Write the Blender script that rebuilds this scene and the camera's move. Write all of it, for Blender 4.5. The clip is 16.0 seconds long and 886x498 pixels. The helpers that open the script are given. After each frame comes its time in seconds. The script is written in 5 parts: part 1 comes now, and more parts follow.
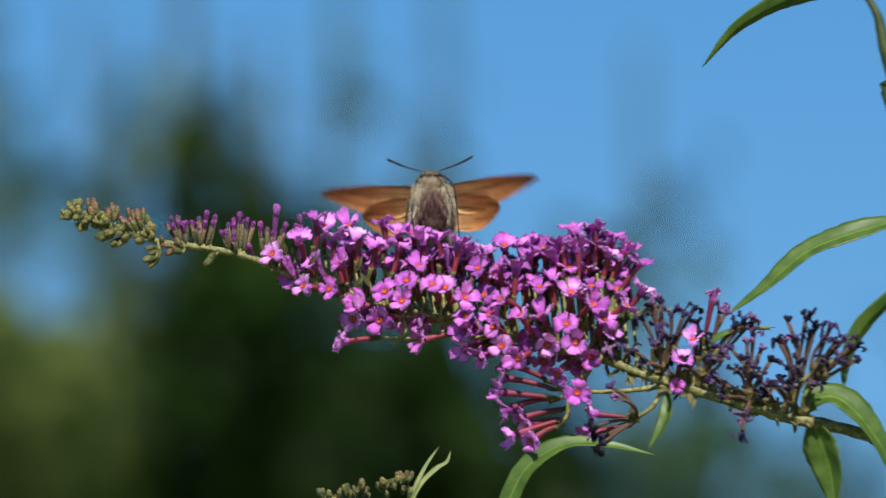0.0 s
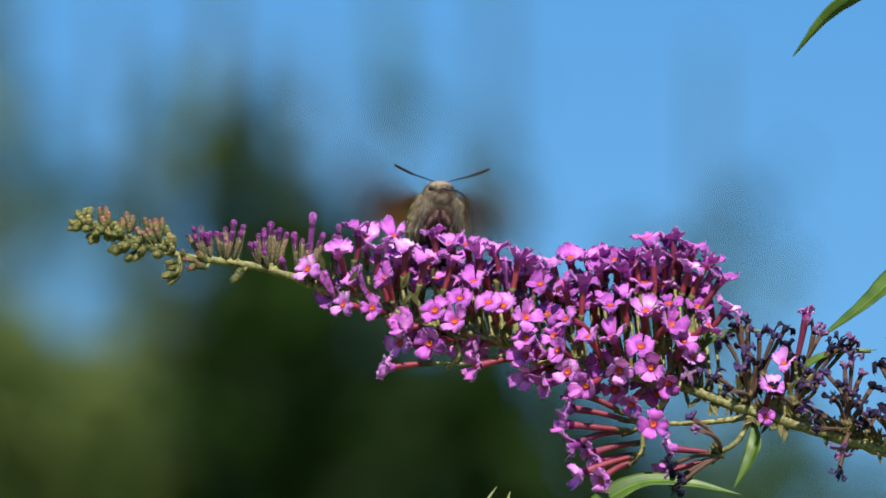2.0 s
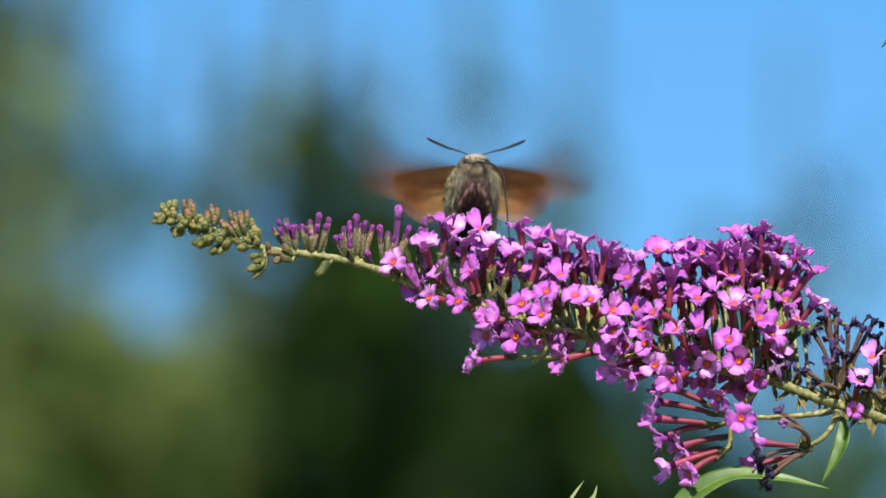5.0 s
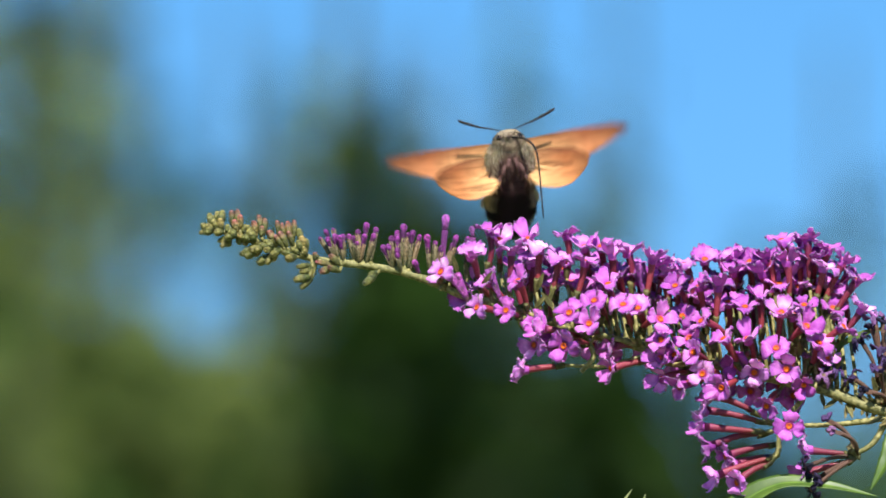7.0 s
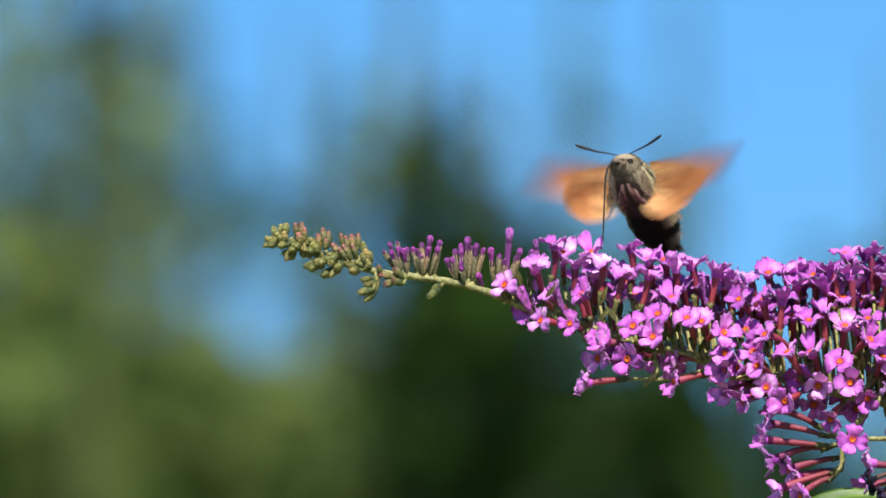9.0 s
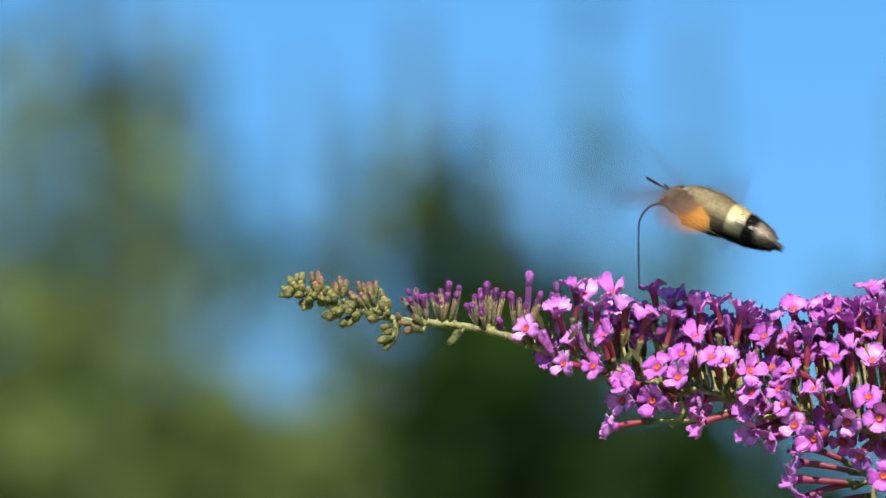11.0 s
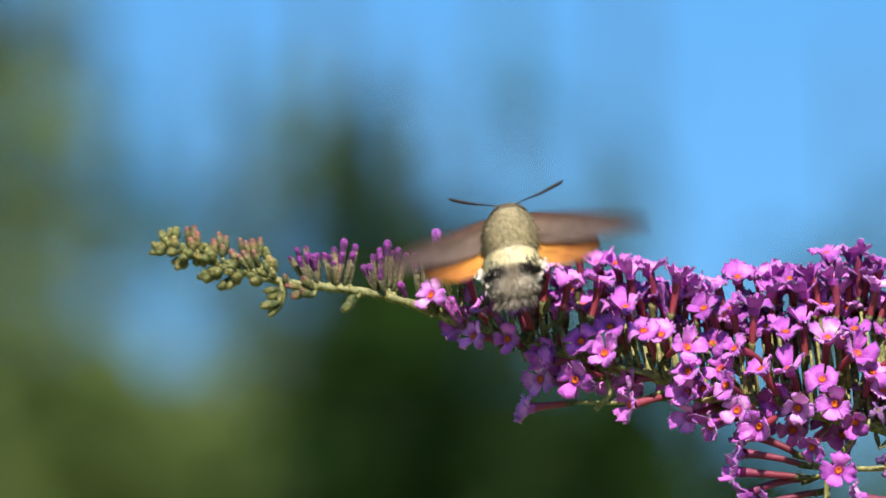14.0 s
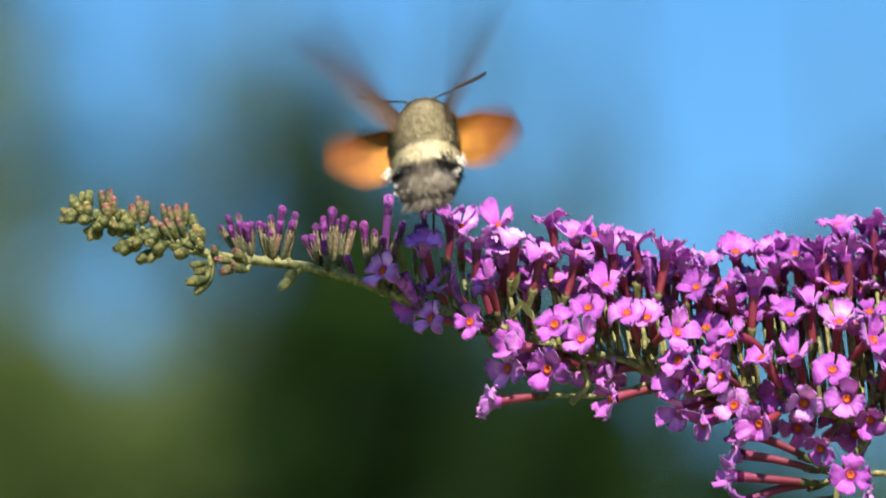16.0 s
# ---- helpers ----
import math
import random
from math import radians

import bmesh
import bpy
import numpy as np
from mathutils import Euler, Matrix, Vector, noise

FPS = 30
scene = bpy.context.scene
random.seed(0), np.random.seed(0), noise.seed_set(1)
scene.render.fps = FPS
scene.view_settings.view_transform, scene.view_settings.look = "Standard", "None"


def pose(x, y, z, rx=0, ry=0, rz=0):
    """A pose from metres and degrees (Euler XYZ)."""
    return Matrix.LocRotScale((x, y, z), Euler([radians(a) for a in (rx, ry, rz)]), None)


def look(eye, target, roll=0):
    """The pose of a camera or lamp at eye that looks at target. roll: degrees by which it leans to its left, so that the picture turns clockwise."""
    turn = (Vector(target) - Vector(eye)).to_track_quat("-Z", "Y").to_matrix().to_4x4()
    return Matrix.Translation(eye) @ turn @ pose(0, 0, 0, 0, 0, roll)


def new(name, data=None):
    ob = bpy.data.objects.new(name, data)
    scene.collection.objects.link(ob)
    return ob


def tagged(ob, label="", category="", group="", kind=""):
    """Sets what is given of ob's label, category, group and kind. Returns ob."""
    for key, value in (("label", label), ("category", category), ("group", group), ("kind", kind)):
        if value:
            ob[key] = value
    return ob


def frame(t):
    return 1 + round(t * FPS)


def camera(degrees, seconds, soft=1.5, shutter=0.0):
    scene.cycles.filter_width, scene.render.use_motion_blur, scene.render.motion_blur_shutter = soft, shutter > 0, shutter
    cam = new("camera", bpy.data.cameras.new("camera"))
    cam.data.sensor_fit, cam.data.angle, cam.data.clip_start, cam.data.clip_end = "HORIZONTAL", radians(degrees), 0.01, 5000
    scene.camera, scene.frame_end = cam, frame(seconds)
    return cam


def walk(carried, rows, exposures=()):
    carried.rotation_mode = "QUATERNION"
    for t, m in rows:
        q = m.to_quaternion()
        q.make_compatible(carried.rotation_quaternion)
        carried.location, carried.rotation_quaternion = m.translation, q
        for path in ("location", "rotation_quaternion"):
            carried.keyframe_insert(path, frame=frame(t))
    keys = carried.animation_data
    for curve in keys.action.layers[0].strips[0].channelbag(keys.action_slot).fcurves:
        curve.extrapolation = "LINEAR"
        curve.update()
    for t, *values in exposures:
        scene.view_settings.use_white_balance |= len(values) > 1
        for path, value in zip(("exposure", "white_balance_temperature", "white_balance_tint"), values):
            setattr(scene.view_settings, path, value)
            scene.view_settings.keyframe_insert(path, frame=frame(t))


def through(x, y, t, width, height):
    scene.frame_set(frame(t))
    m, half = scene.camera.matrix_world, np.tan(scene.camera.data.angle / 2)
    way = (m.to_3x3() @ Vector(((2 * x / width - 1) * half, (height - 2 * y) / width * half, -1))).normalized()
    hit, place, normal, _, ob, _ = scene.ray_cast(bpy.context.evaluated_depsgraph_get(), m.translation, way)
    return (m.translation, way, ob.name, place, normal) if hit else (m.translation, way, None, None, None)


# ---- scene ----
# ---------------------------------------------------------------- camera
cam = camera(4.0, 16.0, soft=1.5, shutter=1.0)
# exposure: the picture brightens a little as the framing settles
EXPOSURES = [(0, 0.11), (1.0, 0.19), (2.5, 0.32), (4.0, 0.49), (6.5, 0.63), (9.5, 0.64), (12.0, 0.58), (16.0, 0.59)]
CAMERA_ROWS = [
    (0, -0.0000, -2.4798, 1.5627, 0.001, 10.000, 0.015),
    (0.5, -0.0002, -2.3351, 1.5882, 0.088, 9.977, 0.406),
    (1, -0.0007, -2.2360, 1.6056, 0.153, 9.963, 0.557),
    (1.5, -0.0010, -2.1931, 1.6134, 0.195, 10.012, 0.063),
    (2, -0.0012, -2.1947, 1.6133, 0.235, 10.054, -0.141),
    (2.5, -0.0015, -2.1886, 1.6143, 0.292, 10.045, -0.181),
    (3, -0.0018, -2.1870, 1.6143, 0.358, 9.993, 0.183),
    (3.5, -0.0022, -2.1823, 1.6150, 0.424, 9.968, 0.367),
    (4, -0.0025, -2.1805, 1.6155, 0.485, 10.005, -0.112),
    (6.5, -0.0038, -2.1847, 1.6150, 0.726, 10.044, -0.073),
    (7, -0.0040, -2.1841, 1.6152, 0.776, 10.066, -0.325),
    (7.5, -0.0043, -2.1832, 1.6155, 0.823, 10.094, -0.676),
    (8, -0.0047, -2.1883, 1.6147, 0.911, 10.104, -0.483),
    (8.5, -0.0050, -2.1877, 1.6148, 0.971, 10.106, -0.619),
    (9, -0.0053, -2.1852, 1.6153, 1.034, 10.119, -0.221),
    (9.5, -0.0056, -2.1848, 1.6157, 1.079, 10.179, -0.618),
    (11.8, -0.0079, -2.0660, 1.6381, 1.085, 10.322, -1.953),
    (12, -0.0083, -2.0145, 1.6474, 1.016, 10.307, -1.431),
    (12.5, -0.0081, -1.9841, 1.6533, 0.939, 10.351, -2.012),
    (13, -0.0077, -1.9568, 1.6578, 0.846, 10.304, -1.582),
    (13.5, -0.0077, -1.9237, 1.6630, 0.787, 10.218, -1.356),
    (14, -0.0078, -1.8787, 1.6702, 0.741, 10.131, -1.000),
    (14.5, -0.0088, -1.7653, 1.6900, 0.703, 10.099, -0.573),
    (15, -0.0090, -1.6932, 1.7031, 0.654, 10.120, -1.545),
    (15.5, -0.0091, -1.6547, 1.7097, 0.634, 10.096, -0.235),
    (16, -0.0089, -1.6314, 1.7129, 0.602, 10.038, -0.734),
]
walk(cam, [(t, pose(x, y, z, 90 + pitch, 0, yaw) @ pose(0, 0, 0, 0, 0, roll))
           for t, x, y, z, yaw, pitch, roll in CAMERA_ROWS], EXPOSURES)
focus_mark = new("focus_mark")
focus_mark.location = (0.0, -0.006, 2.0)
cam.data.dof.use_dof = True
cam.data.dof.focus_object = focus_mark
cam.data.dof.aperture_fstop = 16.0

# ---------------------------------------------------------------- light
SUN_FROM = Vector((0.08, -0.69, 0.72)).normalized()
SUN_ELEVATION = math.asin(SUN_FROM.z)
SUN_AZIMUTH = math.atan2(SUN_FROM.x, SUN_FROM.y)
world = bpy.data.worlds.new("sky")
world.use_nodes = True
scene.world = world
wn = world.node_tree
sky = wn.nodes.new("ShaderNodeTexSky")
sky.sky_type, sky.sun_disc = "NISHITA", False
sky.sun_elevation, sky.sun_rotation = SUN_ELEVATION, SUN_AZIMUTH
sky.air_density, sky.dust_density, sky.ozone_density = 1.0, 0.15, 3.0
hsv = wn.nodes.new("ShaderNodeHueSaturation")
hsv.inputs["Saturation"].default_value = 1.43
hsv.inputs["Hue"].default_value = 0.5045
hsv.inputs["Value"].default_value = 1.02
wn.links.new(sky.outputs[0], hsv.inputs["Color"])
wn.links.new(hsv.outputs[0], wn.nodes["Background"].inputs["Color"])
wn.nodes["Background"].inputs["Strength"].default_value = 0.092
sun_data = bpy.data.lights.new("sun", "SUN")
sun_data.energy, sun_data.angle, sun_data.color = 5.4, radians(0.53), (1.0, 0.95, 0.86)
sun = new("sun", sun_data)
sun.matrix_world = look(SUN_FROM * 30, (0, 0, 0))


# ---------------------------------------------------------------- materials
def material(name, rough=0.5, spec=0.5):
    m = bpy.data.materials.new(name)
    m.use_nodes = True
    b = m.node_tree.nodes["Principled BSDF"]
    b.inputs["Roughness"].default_value = rough
    b.inputs["Specular IOR Level"].default_value = spec
    return m, m.node_tree, b


def node(tree, kind, **values):
    n = tree.nodes.new(kind)
    for key, value in values.items():
        n.inputs[key.replace("_", " ")].default_value = value
    return n


def ramp(tree, fac, stops):
    n = tree.nodes.new("ShaderNodeValToRGB")
    r = n.color_ramp
    while len(r.elements) < len(stops):
        r.elements.new(0.5)
    for e, (at, c) in zip(r.elements, stops):
        e.position, e.color = at, (*c, 1)
    tree.links.new(fac, n.inputs[0])
    return n.outputs[0]


def mixed(tree, a, b, fac, mode="MIX"):
    n = tree.nodes.new("ShaderNodeMix")
    n.data_type, n.blend_type = "RGBA", mode
    for socket, value in ((n.inputs["Factor"], fac), (n.inputs["A"], a), (n.inputs["B"], b)):
        if isinstance(value, (int, float)):
            socket.default_value = value
        elif isinstance(value, tuple):
            socket.default_value = (*value, 1)
        else:
            tree.links.new(value, socket)
    return n.outputs["Result"]


def object_point(tree):
    return tree.nodes.new("ShaderNodeTexCoord").outputs["Object"]


def noise_of(tree, scale, detail=3.0, where=None):
    n = node(tree, "ShaderNodeTexNoise", Scale=scale, Detail=detail)
    tree.links.new(where or object_point(tree), n.inputs["Vector"])
    return n.outputs["Fac"]


def bumped(tree, b, fac, strength, distance):
    n = node(tree, "ShaderNodeBump", Strength=strength, Distance=distance)
    tree.links.new(fac, n.inputs["Height"])
    tree.links.new(n.outputs[0], b.inputs["Normal"])
    return n.outputs[0]


def see_through(tree, b, colour, amount, normal=None):
    """Thin tissue: part of the light comes through."""
    t = tree.nodes.new("ShaderNodeBsdfTranslucent")
    tree.links.new(colour, t.inputs["Color"])
    mx = tree.nodes.new("ShaderNodeMixShader")
    mx.inputs[0].default_value = amount
    tree.links.new(b.outputs[0], mx.inputs[1])
    tree.links.new(t.outputs[0], mx.inputs[2])
    tree.links.new(mx.outputs[0], tree.nodes["Material Output"].inputs[0])


def random_of(tree):
    return tree.nodes.new("ShaderNodeObjectInfo").outputs["Random"]


def radius_from_axis(tree):
    sep = tree.nodes.new("ShaderNodeSeparateXYZ")
    tree.links.new(object_point(tree), sep.inputs[0])
    com = tree.nodes.new("ShaderNodeCombineXYZ")
    for a in "XY":
        tree.links.new(sep.outputs[a], com.inputs[a])
    ln = tree.nodes.new("ShaderNodeVectorMath")
    ln.operation = "LENGTH"
    tree.links.new(com.outputs[0], ln.inputs[0])
    return ln.outputs["Value"]


def scaled(tree, value, low, high):
    n = tree.nodes.new("ShaderNodeMapRange")
    n.inputs["From Min"].default_value, n.inputs["From Max"].default_value = low, high
    tree.links.new(value, n.inputs["Value"])
    return n.outputs[0]


K = 0.0001122          # the drawing grid of the spike: 0.1122 mm
KZ = K / math.cos(radians(10))


def petal_material():
    m, t, b = material("petal", 0.34, 0.5)
    base = ramp(t, random_of(t), [(0, (0.46, 0.05, 0.47)), (0.3, (0.67, 0.105, 0.65)), (0.75, (0.84, 0.19, 0.80)), (1, (0.95, 0.36, 0.91))])
    fade = scaled(t, radius_from_axis(t), 5 * K, 24 * K)
    # the petal's own pale middle, lifted further to put highlights into the colour
    tone = ramp(t, fade, [(0, (0.72, 0.25, 0.6)), (0.12, (0.92, 0.6, 0.9)), (0.4, (1.26, 1.85, 1.24)), (0.72, (1.1, 1.2, 1.1)), (0.88, (0.9, 0.75, 0.95)), (1, (0.5, 0.28, 0.62))])
    col = mixed(t, base, tone, 1.0, "MULTIPLY")
    veins = ramp(t, noise_of(t, 900, 5), [(0.32, (0.72, 0.58, 0.8)), (0.62, (1.12, 1.16, 1.1))])
    col = mixed(t, col, veins, 0.85, "MULTIPLY")
    lobe = t.nodes.new("ShaderNodeNewGeometry").outputs["Random Per Island"]
    col = mixed(t, col, ramp(t, lobe, [(0, (0.74, 0.62, 0.80)), (0.5, (1.0, 1.0, 1.0)), (1, (1.12, 1.25, 1.10))]), 1.0, "MULTIPLY")
    t.links.new(col, b.inputs["Base Color"])
    bumped(t, b, noise_of(t, 4200, 5), 1.0, 0.00022)
    b.inputs["Sheen Weight"].default_value = 0.45
    see_through(t, b, col, 0.30)
    return m


def tube_material():
    m, t, b = material("flower_tube", 0.36, 0.5)
    col = ramp(t, noise_of(t, 700, 3), [(0.3, (0.21, 0.018, 0.032)), (0.55, (0.34, 0.05, 0.07)), (0.75, (0.56, 0.18, 0.22))])
    col = mixed(t, col, ramp(t, random_of(t), [(0, (0.6, 0.5, 0.8)), (1, (1.2, 1.1, 1.0))]), 1.0, "MULTIPLY")
    t.links.new(col, b.inputs["Base Color"])
    sep = t.nodes.new("ShaderNodeSeparateXYZ")
    t.links.new(object_point(t), sep.inputs[0])
    col = mixed(t, col, ramp(t, sep.outputs["Z"], [(0.1, (0.75, 0.95, 0.6)), (0.4, (1, 1, 1)), (0.8, (1.1, 1.1, 1.4)), (1.0, (1.3, 1.3, 3.6))]), 1.0, "MULTIPLY")
    t.links.new(col, b.inputs["Base Color"])
    bumped(t, b, noise_of(t, 3000, 2), 0.4, 0.0001)
    see_through(t, b, col, 0.25)
    return m


def throat_material():
    m, t, b = material("throat", 0.6, 0.2)
    col = ramp(t, noise_of(t, 1800, 2), [(0.3, (0.34, 0.032, 0.004)), (0.65, (0.66, 0.13, 0.006))])
    t.links.new(col, b.inputs["Base Color"])
    return m


def green_material(name, dark, light, through=0.15, scale=900, rough=0.55):
    m, t, b = material(name, rough, 0.35)
    col = ramp(t, noise_of(t, scale, 4), [(0.3, dark), (0.7, light)])
    col = mixed(t, col, ramp(t, random_of(t), [(0, (0.8, 0.82, 0.8)), (1, (1.15, 1.1, 1.0))]), 1.0, "MULTIPLY")
    t.links.new(col, b.inputs["Base Color"])
    bumped(t, b, noise_of(t, scale * 3, 3), 0.5, 0.0002)
    see_through(t, b, col, through)
    return m


def bud_material(name, foot, top, low, high):
    """Buds: downy calyx colour at the foot, tinted towards the tip; gaps and highlights are coloured in."""
    m, t, b = material(name, 0.42, 0.4)
    sep = t.nodes.new("ShaderNodeSeparateXYZ")
    t.links.new(object_point(t), sep.inputs[0])
    along = scaled(t, sep.outputs["Z"], low, high)
    col = mixed(t, foot, top, along)
    # noise contrast colours in shaded gaps and pale highlights
    col = mixed(t, col, ramp(t, noise_of(t, 1800, 4), [(0.36, (0.32, 0.33, 0.28)), (0.5, (1.0, 1.0, 0.95)), (0.66, (1.7, 1.65, 1.6))]), 1.0, "MULTIPLY")
    col = mixed(t, col, ramp(t, random_of(t), [(0, (0.62, 0.72, 0.65)), (0.7, (1.0, 1.0, 1.0)), (1, (1.3, 1.05, 1.1))]), 1.0, "MULTIPLY")
    t.links.new(col, b.inputs["Base Color"])
    bumped(t, b, noise_of(t, 4200, 3), 0.9, 0.0003)
    return m


def leaf_material(name, dark, light, through=0.35):
    m, t, b = material(name, 0.42, 0.45)
    w = t.nodes.new("ShaderNodeUVMap")
    sep = t.nodes.new("ShaderNodeSeparateXYZ")
    t.links.new(w.outputs[0], sep.inputs[0])
    off = t.nodes.new("ShaderNodeMath")
    off.operation = "ABSOLUTE"
    t.links.new(sep.outputs["Y"], off.inputs[0])
    rib = ramp(t, off.outputs[0], [(0.0, (1.9, 1.8, 1.5)), (0.07, (1.35, 1.3, 1.2)), (0.13, (1, 1, 1))])
    slant = t.nodes.new("ShaderNodeMath")
    slant.operation = "MULTIPLY_ADD"
    t.links.new(off.outputs[0], slant.inputs[0])
    slant.inputs[1].default_value = -0.09
    t.links.new(sep.outputs["X"], slant.inputs[2])
    com = t.nodes.new("ShaderNodeCombineXYZ")
    t.links.new(slant.outputs[0], com.inputs[0])
    wave = node(t, "ShaderNodeTexWave", Scale=11.0, Distortion=3.0, Detail=2.0)
    t.links.new(com.outputs[0], wave.inputs["Vector"])
    col = ramp(t, noise_of(t, 350, 5), [(0.25, dark), (0.75, light)])
    col = mixed(t, col, rib, 1.0, "MULTIPLY")
    col = mixed(t, col, ramp(t, wave.outputs["Fac"], [(0.0, (0.86, 0.9, 0.85)), (0.5, (1.04, 1.03, 1.0))]), 0.12, "MULTIPLY")
    t.links.new(col, b.inputs["Base Color"])
    bumped(t, b, wave.outputs["Fac"], 0.04, 0.0003)
    see_through(t, b, col, through)
    return m


def wilt_material():
    m, t, b = material("wilted_petal", 0.75, 0.2)
    base = ramp(t, random_of(t), [(0, (0.008, 0.008, 0.018)), (0.4, (0.025, 0.018, 0.05)), (0.75, (0.085, 0.05, 0.16)), (1, (0.28, 0.13, 0.28))])
    col = mixed(t, base, ramp(t, noise_of(t, 1500, 4), [(0.3, (0.5, 0.5, 0.5)), (0.75, (1.6, 1.5, 1.5))]), 1.0, "MULTIPLY")
    t.links.new(col, b.inputs["Base Color"])
    bumped(t, b, noise_of(t, 2500, 3), 0.7, 0.0002)
    return m


def foliage_material(name, dark, light):
    m, t, b = material(name, 0.6, 0.12)
    isl = t.nodes.new("ShaderNodeNewGeometry").outputs["Random Per Island"]
    col = ramp(t, isl, [(0.0, dark), (1.0, light)])
    col = mixed(t, col, ramp(t, noise_of(t, 9, 4), [(0.35, (0.55, 0.6, 0.6)), (0.7, (1.25, 1.2, 1.0))]), 1.0, "MULTIPLY")
    t.links.new(col, b.inputs["Base Color"])
    see_through(t, b, col, 0.3)
    return m


# dark violet rim; its pale flecks are glints put into the colour
RIM = green_material("petal_rim", (0.07, 0.025, 0.12), (0.55, 0.36, 0.66), 0.1, 2600, 0.3)
PETAL, TUBE, THROAT, WILT = petal_material(), tube_material(), throat_material(), wilt_material()
CALYX = green_material("calyx", (0.045, 0.048, 0.013), (0.21, 0.195, 0.075))
STEM = green_material("green_stem", (0.08, 0.085, 0.018), (0.42, 0.38, 0.16), 0.05, 1500)
BROWN_CALYX = green_material("dry_calyx", (0.05, 0.048, 0.016), (0.27, 0.23, 0.10))
DRY_TUBE = green_material("dry_tube", (0.035, 0.022, 0.018), (0.24, 0.13, 0.10))
# dark foot colour also holds the shade between crowded green buds
GREEN_BUD = bud_material("green_bud", (0.05, 0.065, 0.012), (0.235, 0.205, 0.063), 6 * K, 23 * K)
PINK_BUD = bud_material("pink_bud", (0.10, 0.10, 0.026), (0.33, 0.105, 0.11), 14 * K, 26 * K)
STALK_BUD = bud_material("stalk_bud", (0.06, 0.065, 0.016), (0.22, 0.17, 0.10), 0.0, 34 * K)
PURPLE_BUD = bud_material("purple_bud", (0.10, 0.02, 0.09), (0.34, 0.08, 0.38), -4 * K, 14 * K)
VIOLET = bud_material("violet_bud", (0.09, 0.01, 0.10), (0.27, 0.038, 0.28), -6 * K, 10 * K)
PALE_LEAF = leaf_material("pale_leaf", (0.20, 0.25, 0.09), (0.38, 0.42, 0.19), 0.2)
GREEN_CANE = green_material("green_cane", (0.025, 0.04, 0.01), (0.075, 0.10, 0.028), 0.05, 500)
LEAF = leaf_material("leaf", (0.055, 0.12, 0.02), (0.14, 0.23, 0.04))


STEM_LINE = [(112, 378, 0), (150, 388, 0), (190, 402, 0), (255, 422, 0), (300, 432, 0), (340, 437, 0), (400, 446, 0), (450, 460, 0), (500, 480, 0), (560, 500, -4), (620, 520, -8),
             (700, 545, -8), (790, 568, -5), (880, 592, 0), (1000, 622, 4), (1075, 640, 8), (1140, 665, 8), (1190, 682, 6), (1250, 697, 4), (1350, 728, 2), (1410, 742, 0), (1480, 756, 0), (1575, 782, 0)]


# ---------------------------------------------------------------- shape helpers
def grid(u, v, d=0.0):
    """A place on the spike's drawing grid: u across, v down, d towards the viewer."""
    return Vector(((u - 784) * K, -d * K, 2.0 + (441 - v) * KZ))


def part(name, bm, mat, parent, label="", smooth=True):
    me = bm if isinstance(bm, bpy.types.Mesh) else bpy.data.meshes.new(name)
    if not isinstance(bm, bpy.types.Mesh):
        bm.to_mesh(me)
        bm.free()
        for m in (mat if isinstance(mat, (list, tuple)) else [mat]):
            me.materials.append(m)
        if smooth:
            me.polygons.foreach_set("use_smooth", [True] * len(me.polygons))
    ob = new(name, me)
    ob.parent = parent
    if label:
        tagged(ob, label)
    return ob


def mesh_of(name, bm, mats, smooth=True):
    me = bpy.data.meshes.new(name)
    bm.to_mesh(me)
    bm.free()
    for m in mats:
        me.materials.append(m)
    me.polygons.foreach_set("use_smooth", [smooth] * len(me.polygons))
    return me


def smooth_line(points, steps):
    """A Catmull-Rom line through the points."""
    pts = [Vector(p) for p in points]
    pts = [pts[0] * 2 - pts[1]] + pts + [pts[-1] * 2 - pts[-2]]
    out = []
    for i in range(1, len(pts) - 2):
        p0, p1, p2, p3 = pts[i - 1:i + 3]
        for s in range(steps):
            t = s / steps
            out.append(0.5 * (2 * p1 + (p2 - p0) * t + (2 * p0 - 5 * p1 + 4 * p2 - p3) * t * t + (3 * p1 - p0 - 3 * p2 + p3) * t ** 3))
    out.append(pts[-2].copy())
    return out


def sweep(bm, line, radii, sides=8, lumps=0.0):
    """A tapering rod along a line. radii: one for each point, or (first, last)."""
    n = len(line)
    if len(radii) == 2:
        radii = [radii[0] + (radii[1] - radii[0]) * i / (n - 1) for i in range(n)]
    elif len(radii) != n:
        radii = list(np.interp(np.linspace(0, 1, n), np.linspace(0, 1, len(radii)), radii))
    rings, side = [], None
    for i, p in enumerate(line):
        way = (line[min(i + 1, n - 1)] - line[max(i - 1, 0)]).normalized()
        if side is None:
            side = way.orthogonal().normalized()
        side = (side - way * side.dot(way)).normalized()
        other = way.cross(side)
        ring = []
        for k in range(sides):
            a = 2 * math.pi * k / sides
            r = radii[i] * (1 + lumps * noise.noise(p * 900 + Vector((k, 0, 0))))
            ring.append(bm.verts.new(p + (side * math.cos(a) + other * math.sin(a)) * r))
        rings.append(ring)
    for a, b in zip(rings, rings[1:]):
        for k in range(sides):
            bm.faces.new((a[k], a[(k + 1) % sides], b[(k + 1) % sides], b[k]))
    bm.faces.new(rings[0][::-1])
    bm.faces.new(rings[-1])
    return bm


